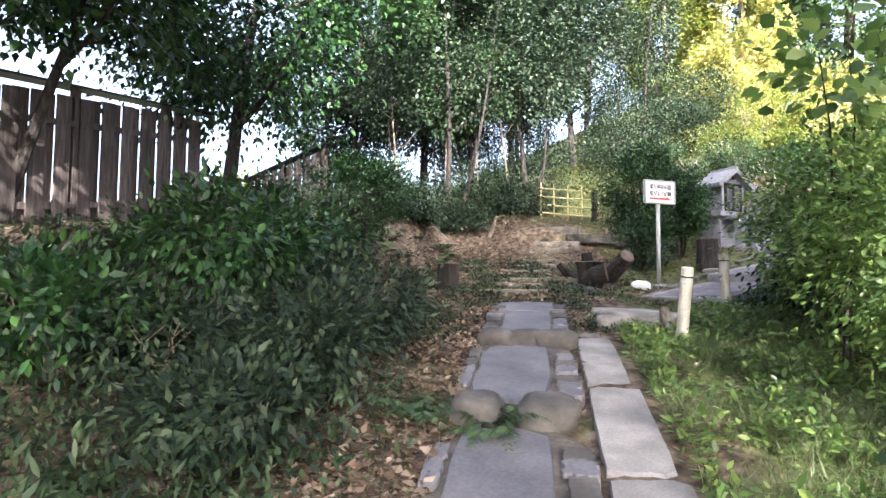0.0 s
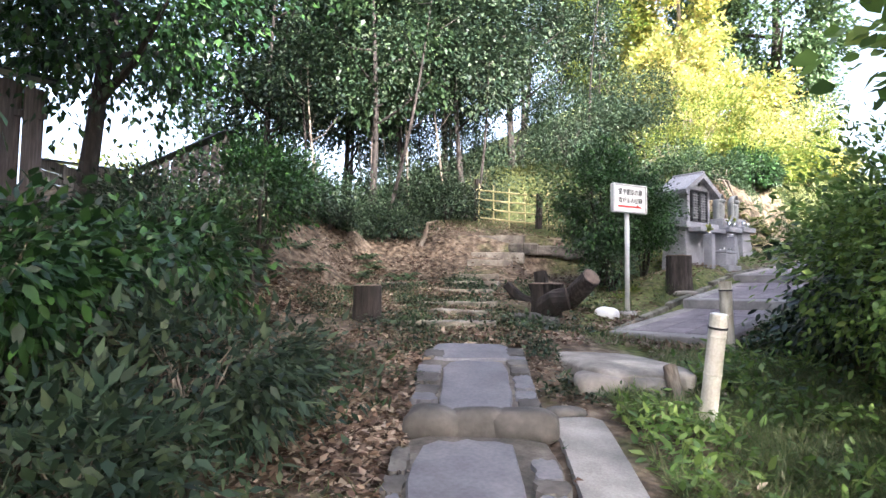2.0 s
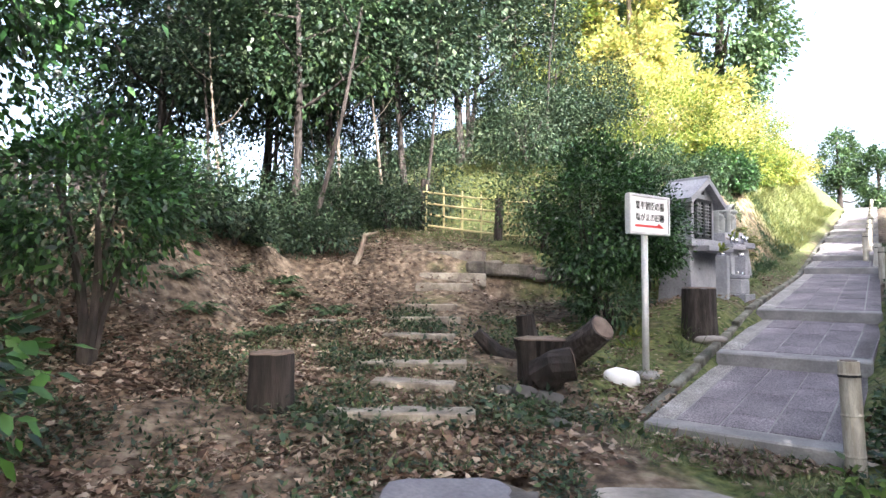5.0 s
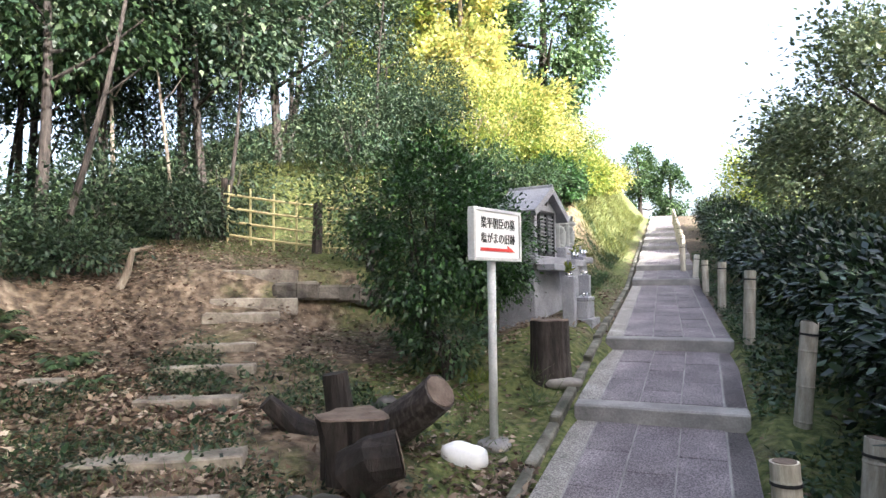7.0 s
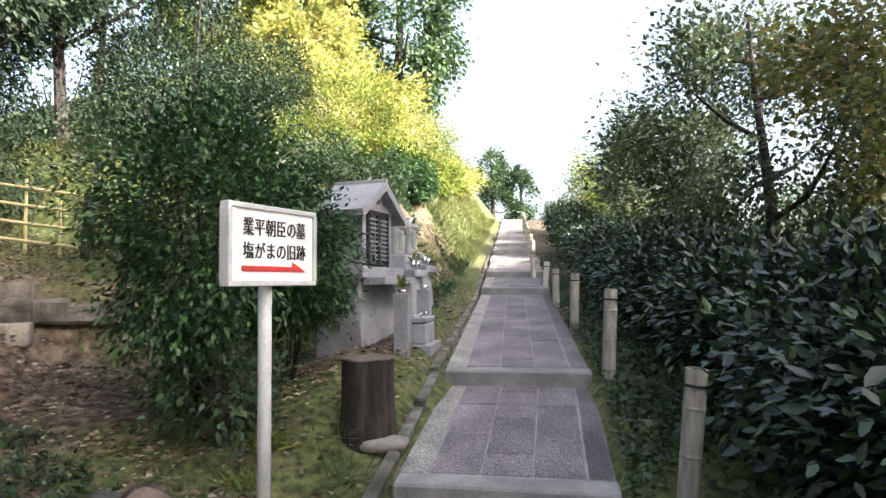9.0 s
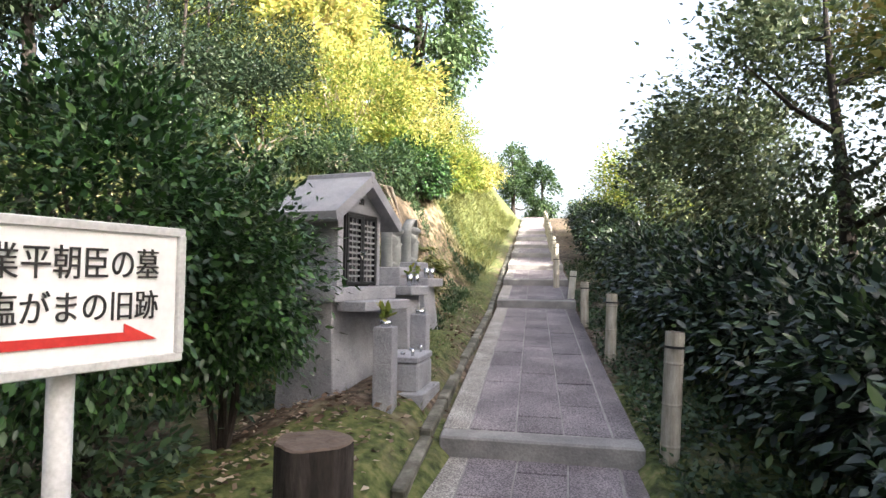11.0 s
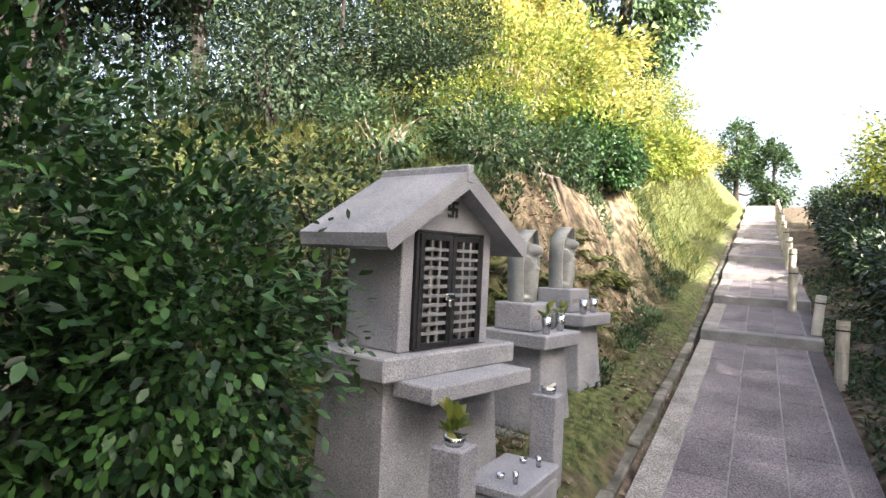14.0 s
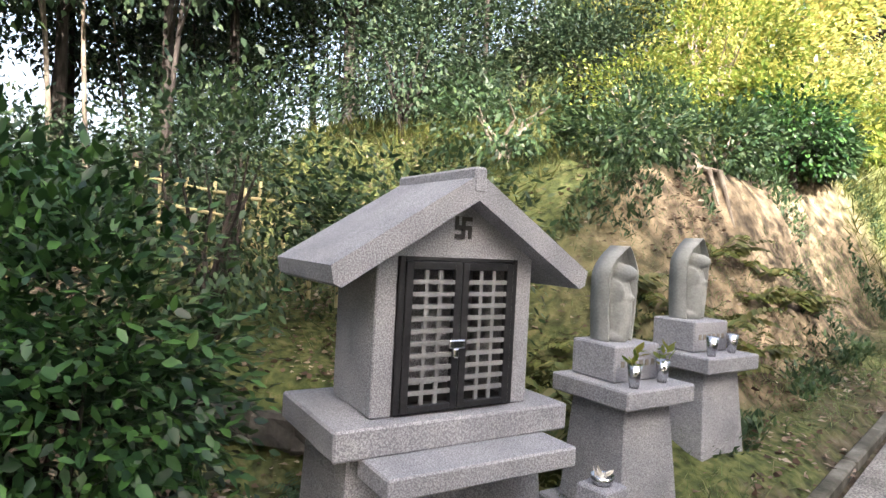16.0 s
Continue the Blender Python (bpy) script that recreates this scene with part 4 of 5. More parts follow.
statue(-1.49, 14.185, 2.868, "granite pedestal with a broad table slab carrying a statue")
statue(-1.525, 15.02, 2.942, "granite pedestal carrying a statue beside the earth bank")
for k, (x, y, z) in enumerate(((-1.32, 14.025, 3.05), (-1.32, 14.275, 3.05))):
    ob = sprig("flower_sprig", Matrix.Translation((x, y, z)), 14, 0.06, L_LIME, None, 0.14, 11 + k)
    tagged(ob, "sprig of fresh green leaves in a steel vase", "plant", "sprigs in vases")

# ---------------------------------------------------------------- bamboo posts along the path


def bamboo_post(x, y, r, h, lean, label, material=BAMBOO):
    th = empty("bamboo_post", pose(x, y, H(x, y), *lean), label, "post", "bamboo posts")
    zs, rs = [], []
    z = -0.15
    node = 0
    while z < h - 0.01:
        zs += [z, z + 0.008, z + 0.02]
        rs += [r, r * 1.07, r]
        z += 0.24
    zs.append(h)
    rs.append(r)
    v, f = tube([(0, 0, q) for q in zs], rs, 16, 0.0, True)
    raw("culm", v, f, material, th, smooth=False)
    v, f = tube([(0, 0, h - 0.001), (0, 0, h + 0.004)], [r * 0.82, r * 0.8], 16)
    raw("end_cap", v, f, CUTWOOD if material is not BAMBOO_PALE else WHITE, th, "cut bamboo end")
    v, f = tube([(0, 0, h - 0.095), (0, 0, h - 0.08)], [r * 1.09, r * 1.09], 16)
    raw("rope_tie", v, f, ROPE, th, "black rope tie")
    return th


bamboo_post(1.28, 6.42, 0.055, 0.72, (3, 8, random.uniform(0, 20)), "bleached white bamboo post leaning beside the stones", BAMBOO_PALE)
bamboo_post(0.66, 8.50, 0.058, 0.66, (0, -2, random.uniform(0, 20)), "grey weathered bamboo post with rope tie")
bamboo_post(1.09, 9.28, 0.058, 0.46, (0, 6, random.uniform(0, 20)), "grey weathered bamboo post with rope tie")
POSTS = [(0.93, 10.35, 0.78, 6), (0.74, 12.25, 0.76, 3), (0.57, 14.75, 0.70, 2), (0.38, 16.95, 0.62, 0), (0.19, 18.55, 0.62, 5), (-0.06, 20.0, 0.7, 0)]
POSTS += [(-0.10 - 0.056 * 1.6 * k, 21.7 + 1.6 * k, 0.72, 0) for k in range(9)]
for k, (x, y, h, lean) in enumerate(POSTS):
    bamboo_post(x, y, 0.055, h, (0, lean, random.uniform(0, 20)), "short white leaning bamboo post" if k == 4 else "grey weathered bamboo post with rope tie", BAMBOO_PALE if k == 4 else BAMBOO)
stub = empty("bamboo_stub", pose(0.95, 6.75, H(0.95, 6.75), -15, -22, 0), "short dark broken bamboo stub", "post")
v, f = tube([(0, 0, -0.05), (0, 0, 0.26)], [0.05, 0.05], 14)
raw("culm", v, f, BARK_PALE, stub)
# Solid disc, coloured near black for the shade inside the culm
v, f = tube([(0, 0, 0.258), (0, 0, 0.266)], [0.042, 0.04], 14)
raw("end_cap", v, f, SHADE_BLACK, stub, "end disc coloured dark for the hollow's shade")

# ---------------------------------------------------------------- bamboo lattice fence on the terrace


def lattice(ax, ay, bx, by, label):
    g0 = min(H(ax, ay), H(bx, by))
    long = math.hypot(bx - ax, by - ay)
    th = empty("bamboo_fence", pose(ax, ay, g0, 0, 0, math.degrees(math.atan2(by - ay, bx - ax))), label, "fence")
    n = int(long / 0.30)
    for k in range(n + 1):
        x = long * k / n
        wx, wy = ax + (bx - ax) * k / n, ay + (by - ay) * k / n
        g = H(wx, wy) - g0
        v, f = tube([(x, 0, g - 0.1), (x + random.uniform(-0.02, 0.02), 0, g + 0.94 + random.uniform(-0.04, 0.06))], [0.022, 0.018], 8)
        raw("upright_cane", v, f, BAMBOO_YELLOW, th)
    for k in range(4):
        ga, gb = H(ax, ay) - g0, H(bx, by) - g0
        z = 0.14 + k * 0.22
        v, f = tube([(-0.05, -0.03, ga + z), (long / 2, -0.03, (ga + gb) / 2 + z - 0.01), (long + 0.05, -0.03, gb + z)], [0.02, 0.02, 0.018], 8)
        raw("cross_cane", v, f, BAMBOO_YELLOW, th)
    return th


def wood_post(x, y, h, r, label):
    th = empty("wood_post", pose(x, y, H(x, y), random.uniform(-2, 2), random.uniform(-2, 2), 20), label, "post", "fence posts")
    v, f = tube([(0, 0, -0.1), (0, 0, h * 0.5), (0, 0, h)], [r, r * 0.96, r * 0.9], 10, 0.07)
    raw("trunk", v, f, BARK, th)


lattice(-6.75, 13.1, -5.4, 13.75, "yellow bamboo lattice fence at the back of the terrace")
lattice(-5.3, 13.85, -3.3, 14.8, "yellow bamboo lattice fence running behind the bush")
wood_post(-6.85, 13.15, 1.05, 0.06, "dark wooden fence post beside the bamboo lattice")
wood_post(-5.35, 13.6, 0.86, 0.085, "dark weathered wooden post before the bamboo lattice")

# ---------------------------------------------------------------- board fences


def board_fence(ax, ay, bx, by, za, zb2, high, label, flat=False, material=OLDWOOD):
    long = math.hypot(bx - ax, by - ay)
    th = empty("board_fence", pose(ax, ay, za - high, 0, 0, math.degrees(math.atan2(by - ay, bx - ax))), label, "fence", "board fences")
    rise = (zb2 - za) / long
    n = int(long / (0.19 if not flat else 1.6))
    for k in range(n):
        x = long * (k + 0.5) / n
        if flat:
            for j in range(7):
                z0 = j * high / 7.3
                part("board", box(x - 0.5 * long / n, x + 0.5 * long / n - 0.05, -0.015, 0.015, z0 + rise * x, z0 + high / 7.3 - 0.012 + rise * x, 0.004), material, th)
            part("batten", box(x - 0.06, x + 0.06, -0.045, -0.017, 0.2 + rise * x, high * 0.96 + rise * x, 0.004), GREYWOOD, th)
        else:
            front = k % 2
            bm = box(x - 0.116, x + 0.116, -0.052 if front else 0.029, -0.029 if front else 0.052, -0.25, high * 0.93 + random.uniform(-0.02, 0.02), 0.003)
            for v in bm.verts:
                v.co.z += rise * v.co.x
            part("board", bm, material, th)
    for z in (0.35, high * 0.72) if not flat else ():
        bm = box(0, long, -0.027, 0.027, z, z + 0.09, 0.004)
        for v in bm.verts:
            v.co.z += rise * v.co.x
        part("rail", bm, material, th)
    for k in range(int(long / 1.8) + 1):
        x = min(long, k * 1.8)
        part("post", box(x - 0.05, x + 0.05, -0.02, 0.09, -0.3 + rise * x, high * 0.98 + rise * x, 0.005), material, th)
    bm = box(-0.12, long + 0.12, -0.16, 0.16, high, high + 0.035, 0.004)
    for v in bm.verts:
        v.co.z += rise * v.co.x - 0.25 * abs(v.co.y)
    part("cap", bm, DARKMETAL, th, "dark sheet-metal cap")


board_fence(-3.3, -0.75, -7.10, 4.30, 3.72, 4.66, 2.1, "tall brown fence of overlapping upright boards")
board_fence(-11.2, 4.9, -14.0, 7.5, 4.25, 4.75, 1.7, "grey fence panel of horizontal boards", True, GREYWOOD)
board_fence(-14.0, 7.6, -10.5, 8.5, 4.75, 5.34, 1.8, "dark brown board fence climbing the slope")

# ---------------------------------------------------------------- shrubs, hedge and trees


def clumps(rng, n, centre, radii, count, tight=0.22, lift=0.0):
    """Leaf stems and their ways: gathered in clumps near the outside of an uneven ellipsoid."""
    d = rng.normal(0, 1, (count, 3))
    d /= np.linalg.norm(d, axis=1, keepdims=True)
    reach = rng.uniform(0.45, 1.05, (count, 1)) ** 0.6
    c = d * reach * radii
    pick = rng.integers(0, count, n)
    off = rng.normal(0, 1, (n, 3)) * tight * np.mean(radii)
    at = c[pick] + off
    way = at / radii + rng.normal(0, 0.55, (n, 3)) + [0, 0, lift]
    return at + centre, way


def stems(rng, count, base, top, spread_r, r0):
    """Thin stems out of one base up into a crown."""
    bits = []
    for k in range(count):
        a = 2 * math.pi * k / count + rng.uniform(-0.4, 0.4)
        e = (spread_r * rng.uniform(0.4, 1.0) * math.cos(a), spread_r * rng.uniform(0.4, 1.0) * math.sin(a))
        p = [(0.03 * math.cos(a), 0.03 * math.sin(a), -0.1)]
        for t in (0.25, 0.5, 0.75, 1.0):
            p.append((e[0] * t ** 1.3 + rng.normal(0, 0.03), e[1] * t ** 1.3 + rng.normal(0, 0.03), base + (top - base) * t))
        bits.append(tube(p, [r0, r0 * 0.85, r0 * 0.65, r0 * 0.45, r0 * 0.2], 6, 0.1))
    return bits


def bush(name, x, y, rx, ry, z0, z1, n, size, material, label, category="bush", group="", seed=0, count=60, tight=0.2, wide=0.45, stem=0.03, nstem=6, bark=BARK):
    rng = np.random.default_rng(seed)
    th = empty(name, Matrix.Translation((x, y, H(x, y))), label, category, group)
    for v, f in stems(rng, nstem, 0.0, z0 + (z1 - z0) * 0.7, 0.6 * min(rx, ry), stem):
        raw("stem", v, f, bark, th)
    at, way = clumps(rng, n, np.array([0, 0, (z0 + z1) / 2]), np.array([rx, ry, (z1 - z0) / 2]), count, tight)
    keep = at[:, 2] > 0.03
    leaf_mesh("leaves", at[keep], way[keep], rng.uniform(0.65, 1.25, keep.sum()) * size, material, th, rng=rng, wide=wide, plain=size > 0.078 and material in (L_FOREST, L_GREEN, L_LIME, L_YELLOW))
    return th


def tree(name, x, y, high, crown0, r, n, size, material, label, seed=0, bark=BARK, trunk_r=0.12, lean=(0, 0), count=70, tight=0.16, squash=1.0, limbs=7, wide=0.5, category="tree", group="", lift=0.2, cone=0.0):
    rng = np.random.default_rng(seed)
    g = H(x, y)
    th = empty(name, Matrix.Translation((x, y, g)), label, category, group)
    pts, rad = [], []
    for t in np.linspace(0, 1, 8):
        z = -0.3 + (high * 0.9 + 0.3) * t
        pts.append((lean[0] * t + 0.06 * high * 0.2 * math.sin(t * 5 + seed), lean[1] * t + 0.05 * high * 0.2 * math.cos(t * 4 + seed), z))
        rad.append(trunk_r * (1.35 if t == 0 else 1 - 0.85 * t))
    bits = [tube(pts, rad, 9, 0.06)]
    ends = []
    for k in range(limbs):
        t = crown0 / high + (0.95 - crown0 / high) * (k + 0.3) / limbs
        i = min(6, int(t * 7))
        p0 = Vector(pts[i]).lerp(Vector(pts[i + 1]), t * 7 - i)
        a = k * 2.4 + rng.uniform(-0.4, 0.4)
        rr = r * (1 - cone * t) * rng.uniform(0.55, 0.95)
        p2 = p0 + Vector((rr * math.cos(a), rr * math.sin(a), rr * (0.55 if cone < 0.4 else 0.05)))
        mid = p0.lerp(p2, 0.5) + Vector((0, 0, -0.08 * rr + rng.normal(0, 0.05)))
        q = trunk_r * (0.5 - 0.3 * t)
        bits.append(tube([p0, mid, p2], [q, q * 0.7, q * 0.25], 6, 0.08))
        ends.append(p2)
    v, f = joined(bits)
    raw("trunk", v, f, bark, th)
    zc = (crown0 + high) / 2
    at, way = clumps(rng, n, np.array([0, 0, 0]), np.array([r, r, (high - crown0) / 2 * squash]), count, tight, lift)
    if cone:
        k = 1 - cone * np.clip((at[:, 2:] / ((high - crown0) / 2) + 1) / 2, 0, 1)
        at[:, :2] *= k
    t = np.clip((at[:, 2] + zc) / high, 0, 1)
    at[:, 0] += lean[0] * t
    at[:, 1] += lean[1] * t
    at[:, 2] += zc
    leaf_mesh("crown", at, way, rng.uniform(0.6, 1.3, n) * size, material, th, rng=rng, wide=wide * 1.2, droop=0.3, plain=size > 0.084)
    return th


# bushes by the sign
bush("evergreen_bush", -2.22, 11.12, 0.74, 0.76, 0.42, 2.3, 17000, 0.053, L_DARK, "dense dark glossy evergreen bush behind the sign", "bush", "", 3, 64, 0.14, stem=0.035)
bush("evergreen_bush", -1.87, 11.78, 0.52, 0.44, 0.35, 1.72, 12500, 0.05, L_DARK, "dark glossy evergreen bush beside the stone shrine", "bush", "", 5, 60, 0.18, stem=0.018)
bush("evergreen_bush", -1.85, 10.75, 0.40, 0.36, 0.05, 0.62, 1300, 0.062, L_GREEN, "small leafy bush at the foot of the evergreen", "bush", "", 6, 30, 0.25, stem=0.02)
bush("leafy_shrub", -4.0, 13.0, 0.9, 0.9, 0.3, 1.7, 4500, 0.065, L_GREEN, "thin green shrub on the terrace behind the shrine", "bush", "terrace shrubs", 8, 60, 0.22)
bush("leafy_shrub", -3.1, 14.0, 0.9, 0.8, 0.2, 1.5, 4500, 0.065, L_GREEN, "thin green shrub on the terrace behind the shrine", "bush", "terrace shrubs", 9, 60, 0.22)
# hedge along the right-hand side of the path
hy, k = 8.5, 0
while hy < 33:
    far = hy > 17
    hx = 1.95 + float(path_x(hy)) * (1.0 if hy > 12 else 0)
    bush("hedge_plant", hx + random.uniform(-0.08, 0.08), hy, 0.72, 0.85, 0.1, 1.15 + random.uniform(-0.12, 0.2), 3500 if far else 6500, 0.09 if far else 0.084, L_HEDGE, "dark glossy camellia plant of the hedge beside the path", "hedge", "hedge plants", 30 + k, 70, 0.18, stem=0.03)
    hy, k = hy + (1.5 if far else 1.1), k + 1
# shrubs to the right of the lower stones
bush("leafy_shrub", 2.30, 7.45, 0.75, 0.72, 0.30, 1.95, 8000, 0.06, L_SUNNY, "tall sunlit light-green shrub beside the stones", "bush", "", 71, 80, 0.19, stem=0.03)
bush("leafy_shrub", 3.10, 6.6, 0.75, 0.72, 0.35, 2.0, 7500, 0.065, L_SUNNY, "tall green shrub beside the stone path", "bush", "", 72, 80, 0.19, stem=0.03)
bush("leafy_shrub", 4.0, 5.35, 0.7, 0.7, 0.3, 1.6, 6000, 0.065, L_SUNNY, "green shrub beside the stone path", "bush", "", 73, 70, 0.2, stem=0.03)
bush("leafy_shrub", 3.1, 8.2, 0.85, 0.9, 0.2, 2.2, 7500, 0.06, L_SUNNY, "tall sunlit light-green shrub beside the hedge", "bush", "", 74, 80, 0.19, stem=0.03)
bush("broadleaf_sapling", 2.5, 6.9, 0.4, 0.4, 1.9, 3.0, 190, 0.15, L_SUNNY, "thin sapling with broad light-green leaves among the shrubs", "sapling", "", 75, 16, 0.28, 0.7, stem=0.02, nstem=2)
# dark shrubs to the left of the lower stones
bush("evergreen_bush", -4.1, 6.0, 0.85, 0.85, 0.7, 1.85, 7500, 0.065, L_DARK, "dark evergreen bush on a crooked bare stem", "bush", "left-hand bushes", 81, 34, 0.17, stem=0.045, nstem=5)
bush("evergreen_bush", -2.15, 4.15, 0.80, 0.75, 0.45, 1.15, 2600, 0.10, L_DARK, "dark evergreen bush over ivy on the bank", "bush", "left-hand bushes", 82, 26, 0.24, stem=0.02, nstem=9, bark=BARK_PALE)
bush("evergreen_bush", -1.15, 2.95, 0.78, 0.7, 0.5, 1.22, 2300, 0.10, L_DARK, "dark evergreen bush over ivy on the bank", "bush", "left-hand bushes", 83, 24, 0.24, stem=0.018, nstem=9, bark=BARK_PALE)
bush("evergreen_bush", -0.5, 1.55, 0.8, 0.7, 0.3, 0.68, 1900, 0.10, L_DARK, "dark evergreen bush over ivy on the bank", "bush", "left-hand bushes", 84, 24, 0.24, stem=0.018, nstem=9, bark=BARK_PALE)
bush("evergreen_bush", -3.0, 3.1, 0.9, 0.8, 0.1, 0.65, 3500, 0.08, L_DARK, "dark evergreen bush below the board fence", "bush", "left-hand bushes", 85, 50, 0.22, stem=0.02)
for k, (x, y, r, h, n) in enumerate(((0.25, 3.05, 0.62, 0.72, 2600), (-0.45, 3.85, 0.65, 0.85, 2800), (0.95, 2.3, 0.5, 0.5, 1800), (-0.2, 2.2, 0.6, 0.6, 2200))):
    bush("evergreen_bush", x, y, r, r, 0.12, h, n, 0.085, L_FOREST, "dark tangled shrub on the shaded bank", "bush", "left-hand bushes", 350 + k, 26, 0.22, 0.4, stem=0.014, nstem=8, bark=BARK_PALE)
bush("leafy_shrub", -6.1, 5.6, 0.9, 0.9, 0.05, 0.75, 4500, 0.08, L_FOREST, "dull green shrub beside the board fence", "bush", "", 86, 50, 0.25)
bush("leafy_shrub", -6.4, 8.0, 0.8, 0.8, 0.0, 0.6, 3500, 0.07, L_FOREST, "low dull green shrub on the leafy bank", "bush", "bank shrubs", 87, 50, 0.25)
bush("leafy_shrub", -7.6, 9.8, 1.1, 0.9, 0.0, 1.2, 5500, 0.08, L_FOREST, "low dull green shrub on the leafy bank", "bush", "bank shrubs", 88, 50, 0.25)
bush("leafy_shrub", -8.4, 12.2, 1.2, 1.0, 0.0, 1.5, 6000, 0.085, L_FOREST, "low dull green shrub on the leafy bank", "bush", "bank shrubs", 89, 60, 0.25)
bush("leafy_shrub", -8.0, 14.3, 1.2, 1.0, 0.2, 1.9, 6500, 0.085, L_FOREST, "tangled green shrub behind the bamboo fence", "bush", "bank shrubs", 90, 60, 0.25)
bush("leafy_shrub", -6.3, 16.2, 1.3, 1.0, 0.2, 1.7, 6500, 0.085, L_FOREST, "tangled green shrub behind the bamboo fence", "bush", "bank shrubs", 91, 60, 0.25)
for k, (x, y, r, h) in enumerate(((-6.5, 8.7, 0.7, 0.3), (-7.3, 8.4, 0.9, 0.6), (-6.9, 10.6, 0.7, 0.5), (-7.8, 11.3, 1.0, 0.9), (-7.0, 12.3, 0.8, 0.8), (-8.8, 9.6, 1.0, 1.0), (-9.6, 11.2, 1.1, 1.2), (-8.6, 13.2, 1.0, 1.2))):
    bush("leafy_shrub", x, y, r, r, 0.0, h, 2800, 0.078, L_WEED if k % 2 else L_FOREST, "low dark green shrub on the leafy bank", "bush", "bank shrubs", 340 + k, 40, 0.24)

# the wood on the left-hand slope
WOOD = [(-8.2, 10.9, 8.2, 3.0, 1.7), (-9.2, 12.6, 9.0, 3.4, 1.9), (-11.2, 10.0, 8.0, 3.0, 1.8), (-7.8, 13.8, 8.8, 2.8, 1.9), (-10.2, 15.6, 9.2, 3.2, 2.1), (-8.6, 16.9, 8.6, 2.4, 2.0),
        (-12.6, 13.2, 9.2, 3.2, 2.1), (-10.8, 19.6, 9.0, 2.4, 2.3), (-15.0, 11.0, 9.0, 3.0, 2.0), (-13.0, 18.5, 10.0, 3.0, 2.4), (-13.4, 23.5, 9.0, 2.2, 2.4),
        (-15.5, 15.5, 10.0, 2.6, 2.6), (-16.5, 21.0, 10.5, 2.4, 2.7), (-18.0, 17.0, 10.5, 2.4, 2.8)]
for k, (x, y, h, c0, r) in enumerate(WOOD):
    tree("woodland_tree", x, y, h, c0, r * 1.1, 14000, 0.135, L_FOREST if k % 4 else L_GREEN, "slender woodland tree with a dark leafy crown", 100 + k, BARK, 0.09 + 0.02 * (k % 3), (random.uniform(-1, 1), random.uniform(-0.8, 0.8)), 34, 0.135, group="woodland trees", limbs=10)
tree("shade_tree", -7.6, 4.9, 8.4, 2.0, 3.0, 26000, 0.135, L_DARK, "dark evergreen tree behind the end of the board fence", 140, BARK, 0.16, (0.7, 0.8), 60, 0.15)
# Unseen tree, added only to keep sky light off the left bank
tree("shade_tree", -2.8, 0.0, 9.5, 4.8, 3.5, 20000, 0.17, L_FOREST, "added tall evergreen, out of view, that shades the left bank", 148, BARK, 0.17, (0, 0), 80, 0.18)
tree("shade_tree", -5.3, 1.3, 4.8, 2.1, 1.8, 7500, 0.15, L_DARK, "dark evergreen tree leaning over the board fence", 147, BARK, 0.1, (2.0, 1.1), 45, 0.16)
tree("roadside_tree", -19.5, 9.5, 5.2, 0.5, 2.6, 8000, 0.16, L_LIME, "sunlit light-green tree beyond the board fences", 144, BARK, 0.16, (0, 0), 60, 0.17)
# Tree added on the sun's side to shade the fence and bank
tree("shade_tree", 0.4, -1.7, 9.5, 4.4, 3.7, 21000, 0.16, L_FOREST, "tall evergreen added outside the view to shade fence and bank", 145, BARK, 0.18, (0, 0), 70, 0.16)
tree("shade_tree", -6.2, -1.6, 7.0, 3.4, 2.4, 9000, 0.09, L_DARK, "dark evergreen tree behind the board fence", 141, BARK, 0.16, (1.8, 1.0), 50, 0.14)

for k, (x, y, h, r) in enumerate(((-7.8, 18.6, 2.6, 1.4), (-6.6, 20.6, 1.8, 1.3), (-9.4, 17.4, 2.6, 1.5), (-10.8, 13.8, 2.2, 1.4), (-13.4, 10.2, 2.2, 1.5), (-9.6, 22.0, 3.0, 1.8), (-8.4, 23.8, 2.2, 1.6), (-11.5, 16.0, 2.6, 1.6), (-10.0, 9.2, 1.6, 1.2))):
    bush("understory_shrub", x, y, r, r, 0.1, h, 8000, 0.10, L_FOREST, "tangled understory shrub below the woodland trees", "bush", "understory shrubs", 240 + k, 26, 0.2)
# Next two trees are added behind the view to shade stones and bank
tree("shade_tree", -3.2, -1.9, 8.0, 3.4, 2.8, 15000, 0.14, L_FOREST, "added dark evergreen, out of view, that shades the lower path", 142, BARK, 0.15, (0, 0), 70, 0.16)
tree("shade_tree", -0.6, -4.6, 8.0, 3.0, 2.4, 11000, 0.10, L_FOREST, "added dark evergreen, out of view, that shades the lower path", 143, BARK, 0.15, (0, 0), 70, 0.16)

for k in range(22):
    x, y = random.uniform(-14.5, -6.8), random.uniform(9.2, 20.5)
    tree("sapling", x, y, random.uniform(4.5, 8.0), 2.6, 0.9, 1500, 0.10, L_FOREST, "thin bare-stemmed sapling in the wood", 400 + k, BARK_PALE if k % 3 == 0 else BARK, random.uniform(0.03, 0.06), (random.uniform(-1.2, 1.2), random.uniform(-1, 1)), 20, 0.2, group="saplings", limbs=5)

